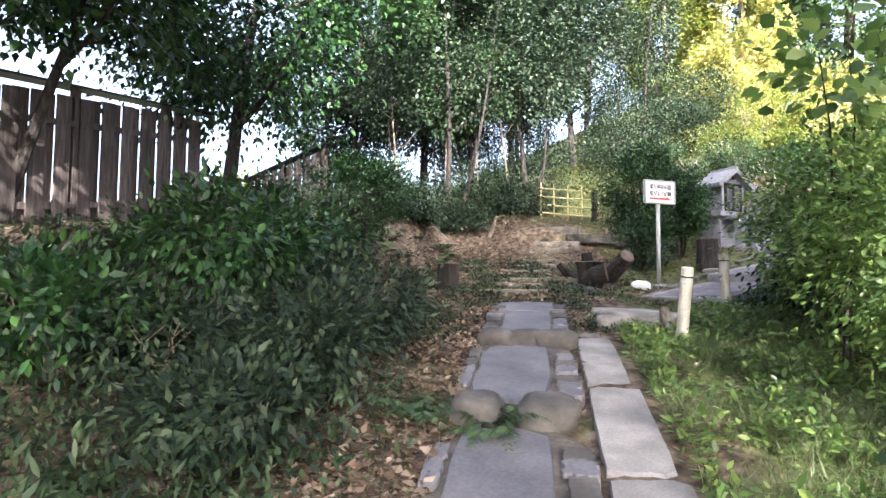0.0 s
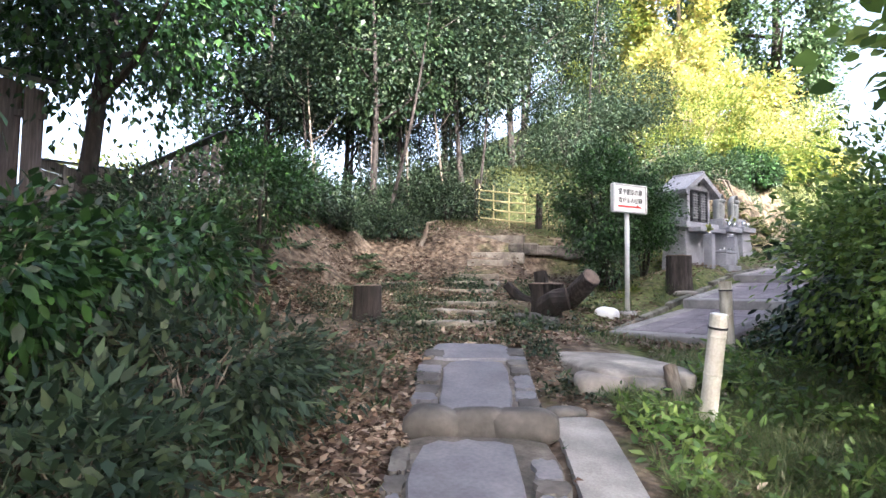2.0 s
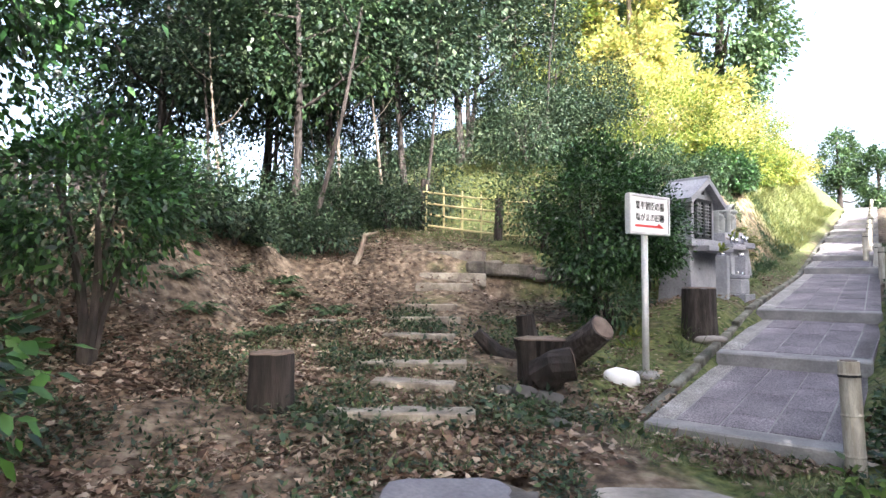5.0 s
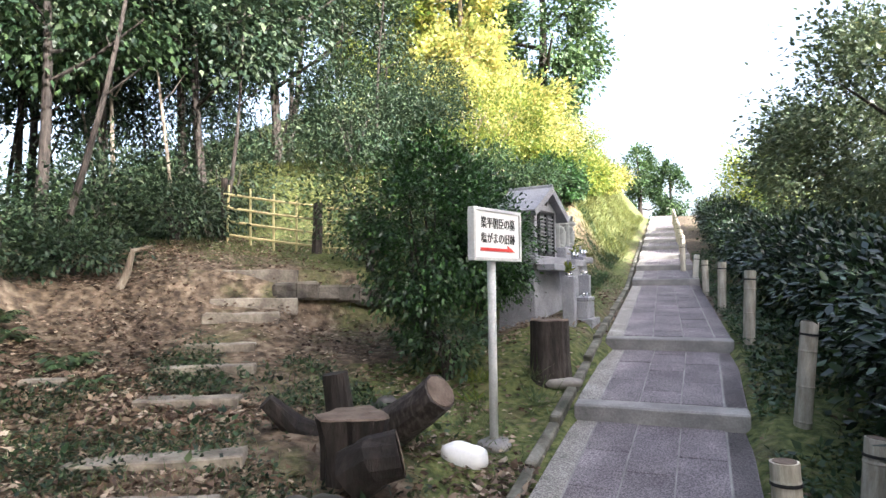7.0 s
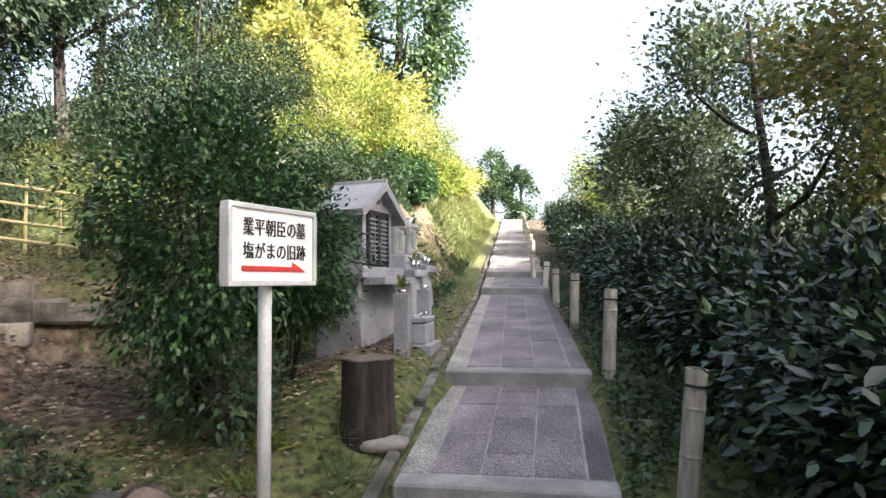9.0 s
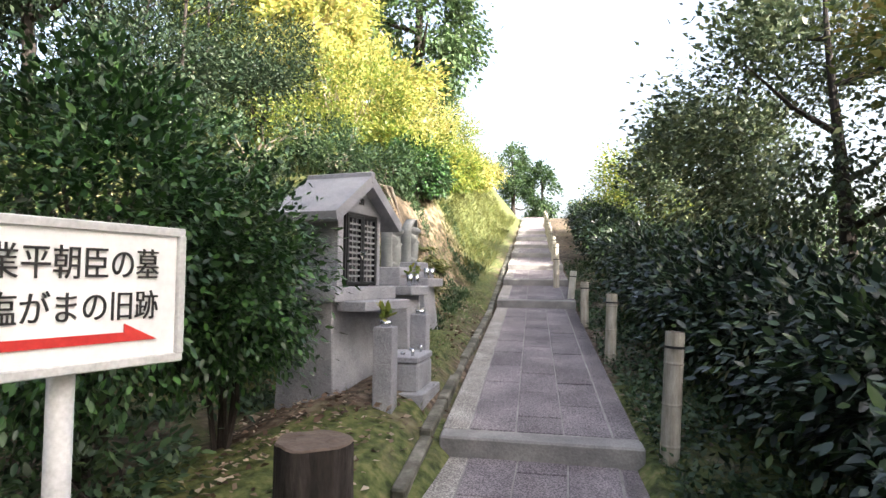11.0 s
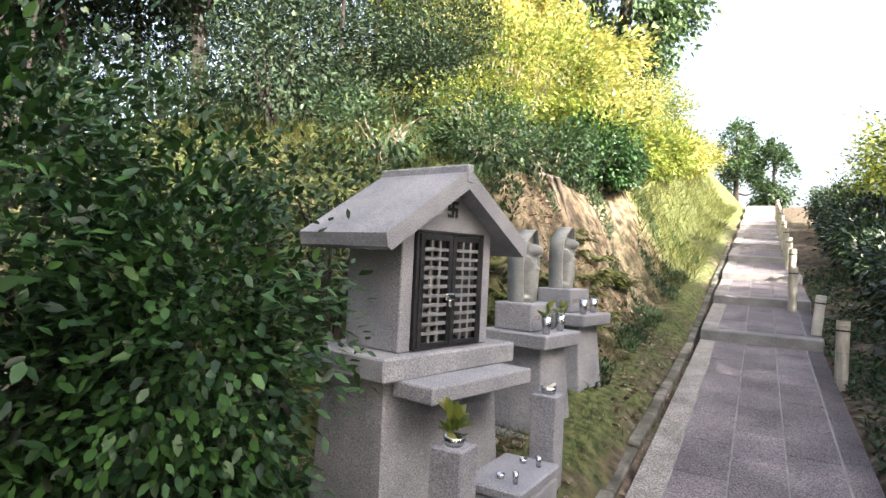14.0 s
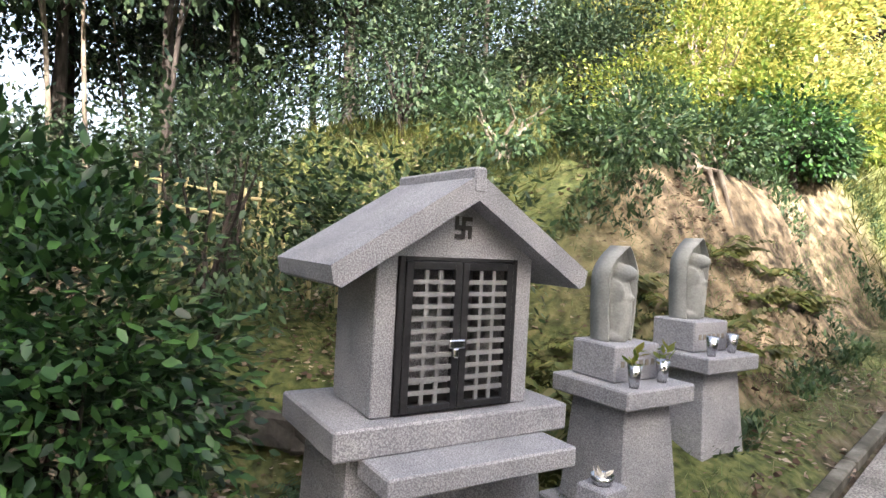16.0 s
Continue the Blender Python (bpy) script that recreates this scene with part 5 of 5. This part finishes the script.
# yellowing trees and the tall cedar on the hill beside the path
tree("yellow_tree", -9.8, 31.0, 11.0, 0.6, 3.3, 13000, 0.24, L_YELLOW, "broad tree with bright yellow autumn leaves", 150, BARK_PALE, 0.2, (0, 0), 46, 0.105, cone=0.55)
tree("yellow_tree", -8.0, 26.5, 4.0, 0.3, 2.2, 7000, 0.22, L_YELLOW, "small tree with yellow autumn leaves", 151, BARK_PALE, 0.12, (0, 0), 30, 0.13, cone=0.4)
tree("yellow_tree", -13.2, 30.0, 9.5, 1.0, 2.8, 9000, 0.24, L_LIME, "yellow-green tree on the hillside", 152, BARK_PALE, 0.18, (0, 0), 36, 0.12)
tree("yellow_tree", -7.2, 31.5, 3.0, 0.0, 2.2, 6000, 0.22, L_YELLOW, "low yellow shrub-like tree on the hillside", 153, BARK_PALE, 0.1, (0, 0), 26, 0.15)
tree("lime_tree", -17.0, 36.0, 14.0, 2.0, 3.5, 10000, 0.28, L_LIME, "tall yellow-green tree on the hillside", 154, BARK_PALE, 0.22, (0, 0), 70, 0.14, cone=0.5)
tree("lime_tree", -14.6, 44.0, 14.0, 2.0, 3.0, 10000, 0.30, L_CEDAR, "tall green conifer behind the yellow trees", 155, BARK, 0.25, (0, 0), 80, 0.14, cone=0.75)
tree("cedar_tree", -8.4, 41.0, 17.5, 1.8, 4.0, 21000, 0.32, L_CEDAR, "tall green cedar with a bare lower trunk", 156, BARK, 0.36, (0, 0), 80, 0.10, limbs=12)
for k, (x, y, h, r, m) in enumerate(((-3.5, 21.0, 1.2, 1.0, L_LIME), (-5.2, 22.6, 2.2, 1.4, L_LIME), (-4.6, 24.2, 1.7, 1.3, L_YELLOW), (-3.9, 18.6, 0.9, 0.8, L_GREEN), (-5.0, 19.8, 1.3, 1.1, L_LIME), (-5.0, 28.0, 1.6, 1.3, L_YELLOW), (-5.2, 34.0, 1.8, 1.5, L_LIME), (-6.0, 37.5, 2.8, 2.0, L_YELLOW), (-3.1, 16.6, 0.55, 0.6, L_GREEN), (-4.1, 15.9, 0.8, 0.8, L_GREEN), (-2.9, 18.0, 0.7, 0.6, L_GREEN), (-6.6, 24.4, 2.6, 1.6, L_YELLOW), (-3.0, 22.4, 0.9, 0.8, L_LIME), (-3.1, 25.4, 0.9, 0.9, L_LIME), (-3.3, 29.8, 1.0, 1.0, L_YELLOW), (-3.7, 32.0, 1.2, 1.1, L_LIME), (-2.8, 20.4, 0.5, 0.6, L_GREEN))):
    bush("hillside_shrub", x, y, r, r, 0.0, h, 2400 if y < 20 else 5500, 0.07 if y < 20 else 0.11, m, "yellow-green shrub on the hillside above the path", "bush", "hillside shrubs", 170 + k, 24, 0.19, bark=BARK_PALE)
bush("dark_shrub", -2.75, 19.8, 0.62, 0.6, 0.0, 1.05, 4000, 0.075, L_DARK, "round dark shrub at the top of the earth bank", "bush", "", 190, 45, 0.2)
for k, (x, y, h, r) in enumerate(((-2.6, 72, 7, 2.4), (-6.0, 76, 8, 2.6), (5.5, 74, 6, 3.0), (-14, 70, 12, 4), (12, 66, 6, 4), (20, 60, 7, 5), (-24, 62, 14, 5))):
    tree("distant_tree", x, y, h, 0.3, r, 5000, 0.32, L_CEDAR if k % 2 else L_GREEN, "distant green tree against the sky", 200 + k, BARK, 0.25, (0, 0), 60, 0.13, group="distant trees", cone=0.45, limbs=4)

# trees beyond the hedge
tree("roadside_tree", 3.9, 17.6, 5.6, 0.6, 2.1, 28000, 0.095, L_OLIVE, "grey-green tree with a dark trunk beyond the hedge", 220, BARK, 0.15, (-0.3, -0.3), 54, 0.14)
tree("maple_tree", 5.7, 14.6, 5.8, 1.8, 2.5, 13000, 0.10, L_MAPLE, "spreading maple with thin yellowing leaves", 221, BARK, 0.14, (-0.6, 0), 30, 0.13, squash=0.85)
tree("roadside_tree", 3.4, 23.5, 4.4, 0.4, 1.7, 14000, 0.14, L_OLIVE, "grey-green tree beyond the hedge", 222, BARK, 0.13, (0, 0), 60, 0.17)
tree("maple_tree", 6.0, 11.0, 6.0, 1.8, 2.3, 13000, 0.10, L_MAPLE, "spreading maple with thin yellowing leaves", 223, BARK, 0.14, (-0.4, 0.2), 32, 0.13, squash=0.9)
tree("roadside_tree", 6.6, 8.6, 6.0, 2.4, 2.0, 10000, 0.10, L_OLIVE, "leafy green tree beyond the shrubs", 224, BARK, 0.14, (0, 0), 70, 0.16)
tree("roadside_tree", 2.6, 28.0, 3.4, 0.6, 1.6, 7000, 0.11, L_LIME, "yellow-green tree where the path climbs out of sight", 226, BARK, 0.12, (0, 0), 60, 0.18)
tree("roadside_tree", 8.5, 19.0, 5.2, 0.6, 2.6, 10000, 0.15, L_OLIVE, "grey-green tree beyond the hedge", 227, BARK, 0.16, (0, 0), 60, 0.17)
tree("roadside_tree", 9.5, 13.5, 5.4, 0.8, 2.4, 9000, 0.15, L_OLIVE, "grey-green tree beyond the hedge", 228, BARK, 0.16, (0, 0), 70, 0.17)
# Crown added out of view to cast shade on stones and left bank
tree("roadside_tree", 7.9, 0.5, 9.4, 5.8, 2.3, 14000, 0.12, L_GREEN, "added leafy green tree, out of view, that shades the lower path", 229, BARK, 0.16, (0, 0), 80, 0.17)
tree("roadside_tree", 9.8, 9.0, 5.6, 0.8, 2.4, 9000, 0.15, L_OLIVE, "grey-green tree beyond the hedge", 230, BARK, 0.16, (0, 0), 80, 0.17)
# Another unseen crown, added to block sun from the left bank
tree("roadside_tree", 8.2, -2.2, 8.6, 4.6, 2.6, 13000, 0.12, L_GREEN, "added leafy green tree, out of view, that shades the lower path", 231, BARK, 0.16, (0, 0), 80, 0.17)

# tall trees added out of view down the slope to keep the path shaded
for k, (x, y, h, c0, r) in enumerate(((11.2, 6.9, 14.5, 6.2, 3.0), (12.8, 9.6, 15.0, 5.6, 3.2), (14.2, 6.4, 16.5, 7.0, 3.2), (10.3, 0.7, 14.0, 7.9, 2.7), (11.6, 3.9, 15.5 - H(11.6, 3.9), 9.2 - H(11.6, 3.9), 3.0), (11.2, -3.0, 12.0, 5.2, 3.0), (13.6, -4.6, 14.0, 6.5, 3.0))):
    tree("sun_screen_tree", x, y, h, c0, r, 16000, 0.19, L_FOREST, "added tall evergreen, out of view, that shades the path", 500 + k, BARK, 0.24, (0, 0), 90, 0.2, group="tall evergreens")

# ---------------------------------------------------------------- ground cover


def scatter(name, n, pick, size, material, label, category, wide=0.45, tall=0.0, flat=0.0, droop=0.25, seed=0, lift=0.0, plain=True):
    """n leaves or blades over the ground, where pick(x, y, rng) lets them stand."""
    rng = np.random.default_rng(seed)
    x, y = pick(rng, n)
    z = height(x, y)
    at = np.stack([x, y, z + lift + rng.uniform(0, 0.02, len(x)) + tall * rng.uniform(0, 1, len(x)) ** 2], 1)
    way = rng.normal(0, 1, (len(x), 3))
    way[:, 2] = np.abs(way[:, 2]) * (1 - flat) + (0.05 * rng.normal(0, 1, len(x)) if flat else 1.0)
    ob = leaf_mesh(name, at, way, rng.uniform(0.5, 1.4, len(x)) * size, material, None, rng=rng, wide=wide, droop=droop, plain=plain)
    return tagged(ob, label, category, kind="stuff")


def patchy(x, y, f=1.1, k=0.0):
    return np.sin(x * f * 2.1 + 1.7 * np.sin(y * f * 1.3)) + np.cos(y * f * 2.4 + 1.3 * np.sin(x * f * 1.7)) + k


def zone(test, x0, x1, y0, y1):
    def pick(rng, n):
        x, y = rng.uniform(x0, x1, n * 3), rng.uniform(y0, y1, n * 3)
        ok = test(x, y, rng)
        return x[ok][:n], y[ok][:n]
    return pick


def off_path(x, y):
    s, w = along(x, y)
    flags = (w > -0.56) & (w < 0.3) & (s < 7.9) | (w > 0.32) & (w < 0.76) & (s < 6.15) | (w > 0.6) & (w < 1.42) & (s > 6.5) & (s < 8.0)
    paved = (np.abs(x - path_x(y)) < 0.68) & (y > 8.45)
    rock_bits = (np.abs(x + 1.75) < 0.5) & (np.abs(y - 13.05) < 0.52)
    return ~(flags | paved | rock_bits)


def litter(x, y, rng):
    s, w = along(x, y)
    d = ss(-w, 0.35, 1.0) * (1 - 0.75 * ss(-w, 3.0, 4.5)) * ss(s, 2.5, 5) + 0.5 * ss(s, 8.2, 10) * ss(-x, 0.8, 1.2) + 0.12
    return off_path(x, y) & (rng.uniform(0, 1.3, len(x)) < d * (0.8 + 0.35 * patchy(x, y, 0.9)))


def grassy(x, y, rng):
    s, w = along(x, y)
    d = 0.9 * ss(w, 0.9, 1.3) * (1 - ss(y, 8, 9.5)) + 0.55 * ss(s, 7.6, 8.4) * (1 - ss(s, 10.5, 12.5)) * (np.abs(w) < 2) + 0.8 * ss(-(x - path_x(y)), 0.75, 0.95) * ss(y, 12.2, 13.5) * (1 - ss(-(x - path_x(y)), 1.6, 2.3))
    d = d + 0.6 * ss(x, 0.63, 0.75) * (x < 1.6) * (y > 8) + 0.45 * ss(s, 14.2, 14.8) * (s < 18) * (x < -2) + 0.5 * (np.abs(w + 0.8) < 0.35) * (s < 5)
    return off_path(x, y) & (rng.uniform(0, 1, len(x)) < d * (0.75 + 0.4 * patchy(x, y, 1.3)))


def weedy(x, y, rng):
    s, w = along(x, y)
    d = 0.95 * ss(-w, 0.75, 1.5) * (1 - ss(s, 5.2, 7.0)) + 0.9 * ss(-w, 3.0, 4.2) + 0.5 * ss(s, 7.6, 8.2) * (1 - ss(s, 11, 13)) * (np.abs(w) < 1.6) * (patchy(x, y, 1.6) > 0.2)
    d = d + 0.8 * ss(x, 0.66, 0.8) * (x < 2.2) * (y > 8.2) + 0.12 * ss(w, 1.1, 1.8) * (y < 8.5) + 0.4 * ss(s, 14.5, 16) * (w < -1)
    return off_path(x, y) & (rng.uniform(0, 1, len(x)) < d * (0.7 + 0.45 * patchy(x, y, 1.1)))


scatter("leaf_litter", 60000, zone(litter, -9, 3, 1, 18), 0.05, L_DEAD, "brown and grey fallen leaves on the slope", "leaf litter", 0.6, 0, 0.9, 0.1, 300, 0.012)
scatter("leaf_litter", 9000, zone(lambda x, y, r: off_path(x, y), -9, 3, 1, 18), 0.05, L_DEAD, "scattered brown fallen leaves", "leaf litter", 0.6, 0, 0.9, 0.1, 301, 0.012)
scatter("grass", 130000, zone(grassy, -8, 5, 0, 20), 0.085, L_GRASS, "short rough grass beside the paths", "grass", 0.06, 0, 0, 0.45, 302)
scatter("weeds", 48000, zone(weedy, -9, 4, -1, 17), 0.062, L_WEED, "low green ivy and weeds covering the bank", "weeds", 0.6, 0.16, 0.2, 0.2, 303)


def fern(rng, x, y, z, r, n=9):
    """One fern: arching fronds with leaflets on both sides; returns stems and ways."""
    at, way, size = [], [], []
    for k in range(n):
        a = 2 * math.pi * k / n + rng.uniform(-0.3, 0.3)
        rise = rng.uniform(0.5, 0.9)
        for t in np.linspace(0.15, 1, 13):
            px, py = x + r * t * math.cos(a), y + r * t * math.sin(a)
            pz = z + r * (rise * t * 1.5 - 1.1 * t * t)
            for sgn in (-1, 1):
                at.append((px, py, pz))
                way.append((math.cos(a) * 0.5 - sgn * math.sin(a), math.sin(a) * 0.5 + sgn * math.cos(a), -0.25))
                size.append(r * 0.34 * (1.05 - t))
    return at, way, size


def ferns(name, spots, r, material, label, seed):
    rng = np.random.default_rng(seed)
    for x, y in spots:
        at, way, size = fern(rng, 0, 0, 0.0, r * rng.uniform(0.8, 1.25))
        th = empty(name, Matrix.Translation((x, y, H(x, y))), label, "fern", "ferns")
        for k in range(9):
            s = slice(26 * k, 26 * k + 26)
            leaf_mesh("frond", np.array(at[s]), np.array(way[s]), np.array(size[s]), material, th, rng=rng, wide=0.32, droop=0.15)["kind"] = "stuff"


rr = random.Random(5)
ferns("fern", [(-2.0 + rr.uniform(-0.35, 0.1) - 0.05 * k % 0.3, 13.75 + 0.2 * k) for k in range(7)], 0.42, L_FERN, "yellow-green fern growing at the foot of the bank", 310)
ferns("fern", [(-1.95 + rr.uniform(-0.3, 0.25), 15.7 + 0.28 * k) for k in range(9)], 0.45, L_FERN, "yellow-green fern growing at the foot of the bank", 311)
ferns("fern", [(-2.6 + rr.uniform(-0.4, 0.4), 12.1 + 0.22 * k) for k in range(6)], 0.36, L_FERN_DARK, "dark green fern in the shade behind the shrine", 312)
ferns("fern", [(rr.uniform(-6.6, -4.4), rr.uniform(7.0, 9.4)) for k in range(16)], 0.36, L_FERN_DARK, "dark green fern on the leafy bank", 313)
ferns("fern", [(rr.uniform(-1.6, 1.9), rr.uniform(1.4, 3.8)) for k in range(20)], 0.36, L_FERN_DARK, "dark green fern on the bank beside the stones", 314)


def tuft(x, y, n, size, material, label, seed, wide=0.022):
    rng = np.random.default_rng(seed)
    at = np.stack([rng.normal(0, 0.05, n), rng.normal(0, 0.05, n), np.zeros(n)], 1)
    way = np.stack([rng.normal(0, 0.7, n), rng.normal(0, 0.7, n), rng.uniform(0.5, 1.3, n)], 1)
    ob = leaf_mesh("grass_tuft", at, way, rng.uniform(0.6, 1.2, n) * size, material, None, rng=rng, wide=wide, droop=0.5)
    ob.location = (x, y, H(x, y))
    tagged(ob, label, "plant", "grass tufts")


tuft(-0.98, 10.55, 110, 0.26, L_GRASS, "spiky green grass tuft beside the log seat", 320)
tuft(-1.10, 10.95, 70, 0.28, L_GRASS, "dry grass tuft beside the log seat", 321)
tuft(-1.45, 10.35, 60, 0.13, L_LIME, "yellow-green weed tuft under the bush", 322, 0.12)
tuft(-1.55, 10.75, 70, 0.13, L_LIME, "yellow-green weed tuft under the bush", 323, 0.14)
scatter("grass", 80000, zone(lambda x, y, r: off_path(x, y) & (along(x, y)[1] > 0.78) & (r.uniform(0, 1, len(x)) < 0.4 + 0.4 * patchy(x, y, 2.1)), 0.6, 4.6, 1.5, 8.2), 0.13, L_GRASS, "sunlit rough grass beside the stones", "grass", 0.03, 0, 0, 0.5, 304)
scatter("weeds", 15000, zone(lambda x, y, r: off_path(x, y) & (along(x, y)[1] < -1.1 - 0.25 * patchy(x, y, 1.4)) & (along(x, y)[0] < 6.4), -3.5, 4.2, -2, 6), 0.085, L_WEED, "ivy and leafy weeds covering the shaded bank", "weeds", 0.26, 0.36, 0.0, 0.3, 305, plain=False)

scatter("weeds", 10000, zone(lambda x, y, r: off_path(x, y) & (along(x, y)[1] > 0.76) & (patchy(x, y, 2.6) > -0.2 + r.normal(0, 0.4, len(x))), 0.6, 4.6, 2.5, 8.2), 0.07, L_SUNNY, "sunlit leafy weeds in the rough grass", "weeds", 0.4, 0.16, 0.1, 0.25, 317, plain=False)
scatter("leaf_litter", 32000, zone(lambda x, y, r: off_path(x, y) & ((along(x, y)[1] < -0.4) | (along(x, y)[0] > 7.9)) & (along(x, y)[0] > 2.2) & (r.uniform(0, 1, len(x)) < 0.65 + 0.3 * patchy(x, y, 1.2)), -5, 2.4, 2.4, 9.5), 0.065, L_DEAD, "brown and pinkish fallen leaves below the steps", "leaf litter", 0.6, 0, 0.8, 0.14, 318, 0.016)
scatter("weeds", 26000, zone(lambda x, y, r: off_path(x, y) & (along(x, y)[1] > -3.2) & (along(x, y)[1] < 1.2) & (along(x, y)[0] > 5.2) & (patchy(x, y, 1.9) > 0.15 + r.normal(0, 0.35, len(x))), -4.8, 0.9, 4.6, 10.6), 0.045, L_WEED, "patches of small green weeds around the stone steps", "weeds", 0.45, 0.07, 0.2, 0.2, 308)
scatter("leaf_litter", 9000, zone(lambda x, y, r: off_path(x, y) & (along(x, y)[0] > 4.6) & (along(x, y)[1] < 0.6), -6, 0.6, 4.2, 9.5), 0.055, L_DEAD, "brown fallen leaves around the stone steps", "leaf litter", 0.6, 0, 0.85, 0.12, 309, 0.014)
scatter("weeds", 22000, zone(lambda x, y, r: off_path(x, y) & (x > path_x(y) + 0.66) & (x < path_x(y) + 1.7) & (patchy(x, y, 1.6) > -0.9), -0.9, 2.4, 8.6, 24), 0.05, L_FERN_DARK, "low green ground cover beneath the hedge", "weeds", 0.5, 0.10, 0.2, 0.2, 316)
ferns("fern", [(-2.15 + rr.uniform(-0.25, 0.3), 13.9 + 0.17 * k) for k in range(12)], 0.4, L_FERN, "yellow-green fern growing at the foot of the bank", 315)
scatter("hillside_grass", 70000, zone(lambda x, y, r: (x < path_x(y) - 1.0) & (r.uniform(0, 1, len(x)) < 0.5 + 0.3 * patchy(x, y, 0.8)) & ((y > 20.5) | (x < path_x(y) - 3.1)), -9, -1, 15, 37), 0.24, L_FERN, "yellowing tall grass on the hillside", "grass", 0.05, 0.05, 0, 0.5, 306)
scatter("bank_plants", 15000, zone(lambda x, y, r: (x < path_x(y) - 1.1) & (x > path_x(y) - 2.8) & (patchy(x, y, 1.7) > 0.25), -4.2, -1.2, 14.8, 24), 0.07, L_FERN_DARK, "small ferns and weeds rooted in the earth bank", "weeds", 0.35, 0.12, 0, 0.3, 307)

# tree roots hanging over the bank
rootbank = empty("bank_roots", Matrix.Translation((-2.75, 17.3, H(-2.75, 17.3))), "grey weathered stump with bare roots hanging over the bank", "tree stump")
bits = []
for k, e in enumerate(((0.38, -0.3, -0.3), (0.42, 0.1, -0.5), (0.32, 0.45, -0.3), (0.15, -0.55, -0.12), (0.5, -0.1, -0.7))):
    v, f = tube([(0, 0, 0.1), (e[0] * 0.5, e[1] * 0.4, 0.05), (e[0], e[1], e[2])], [0.05, 0.03, 0.01], 7, 0.15)
    raw("root", v, f, BARK_PALE, rootbank)
bits.append(tube([(0, 0, -0.1), (-0.05, -0.05, 0.2), (-0.12, -0.1, 0.42)], [0.12, 0.08, 0.03], 9, 0.2))
v, f = joined(bits)
raw("trunk", v, f, BARK_PALE, rootbank)
# grey dead branch on the slope
db = empty("dead_branch", pose(-6.1, 10.6, H(-6.1, 10.6), 0, 0, 20), "short bleached dead branch sticking out of the bank", "branch")
v, f = tube([(0, 0, -0.1), (0.12, 0.02, 0.18), (0.2, 0.0, 0.45), (0.42, 0.05, 0.5)], [0.05, 0.045, 0.035, 0.015], 8, 0.1)
raw("wood", v, f, BARK_PALE, db)

# ---------------------------------------------------------------- paving pieces
for bm, slab in PATH_PIECES:
    part("paver", bm, PAVER, slab)
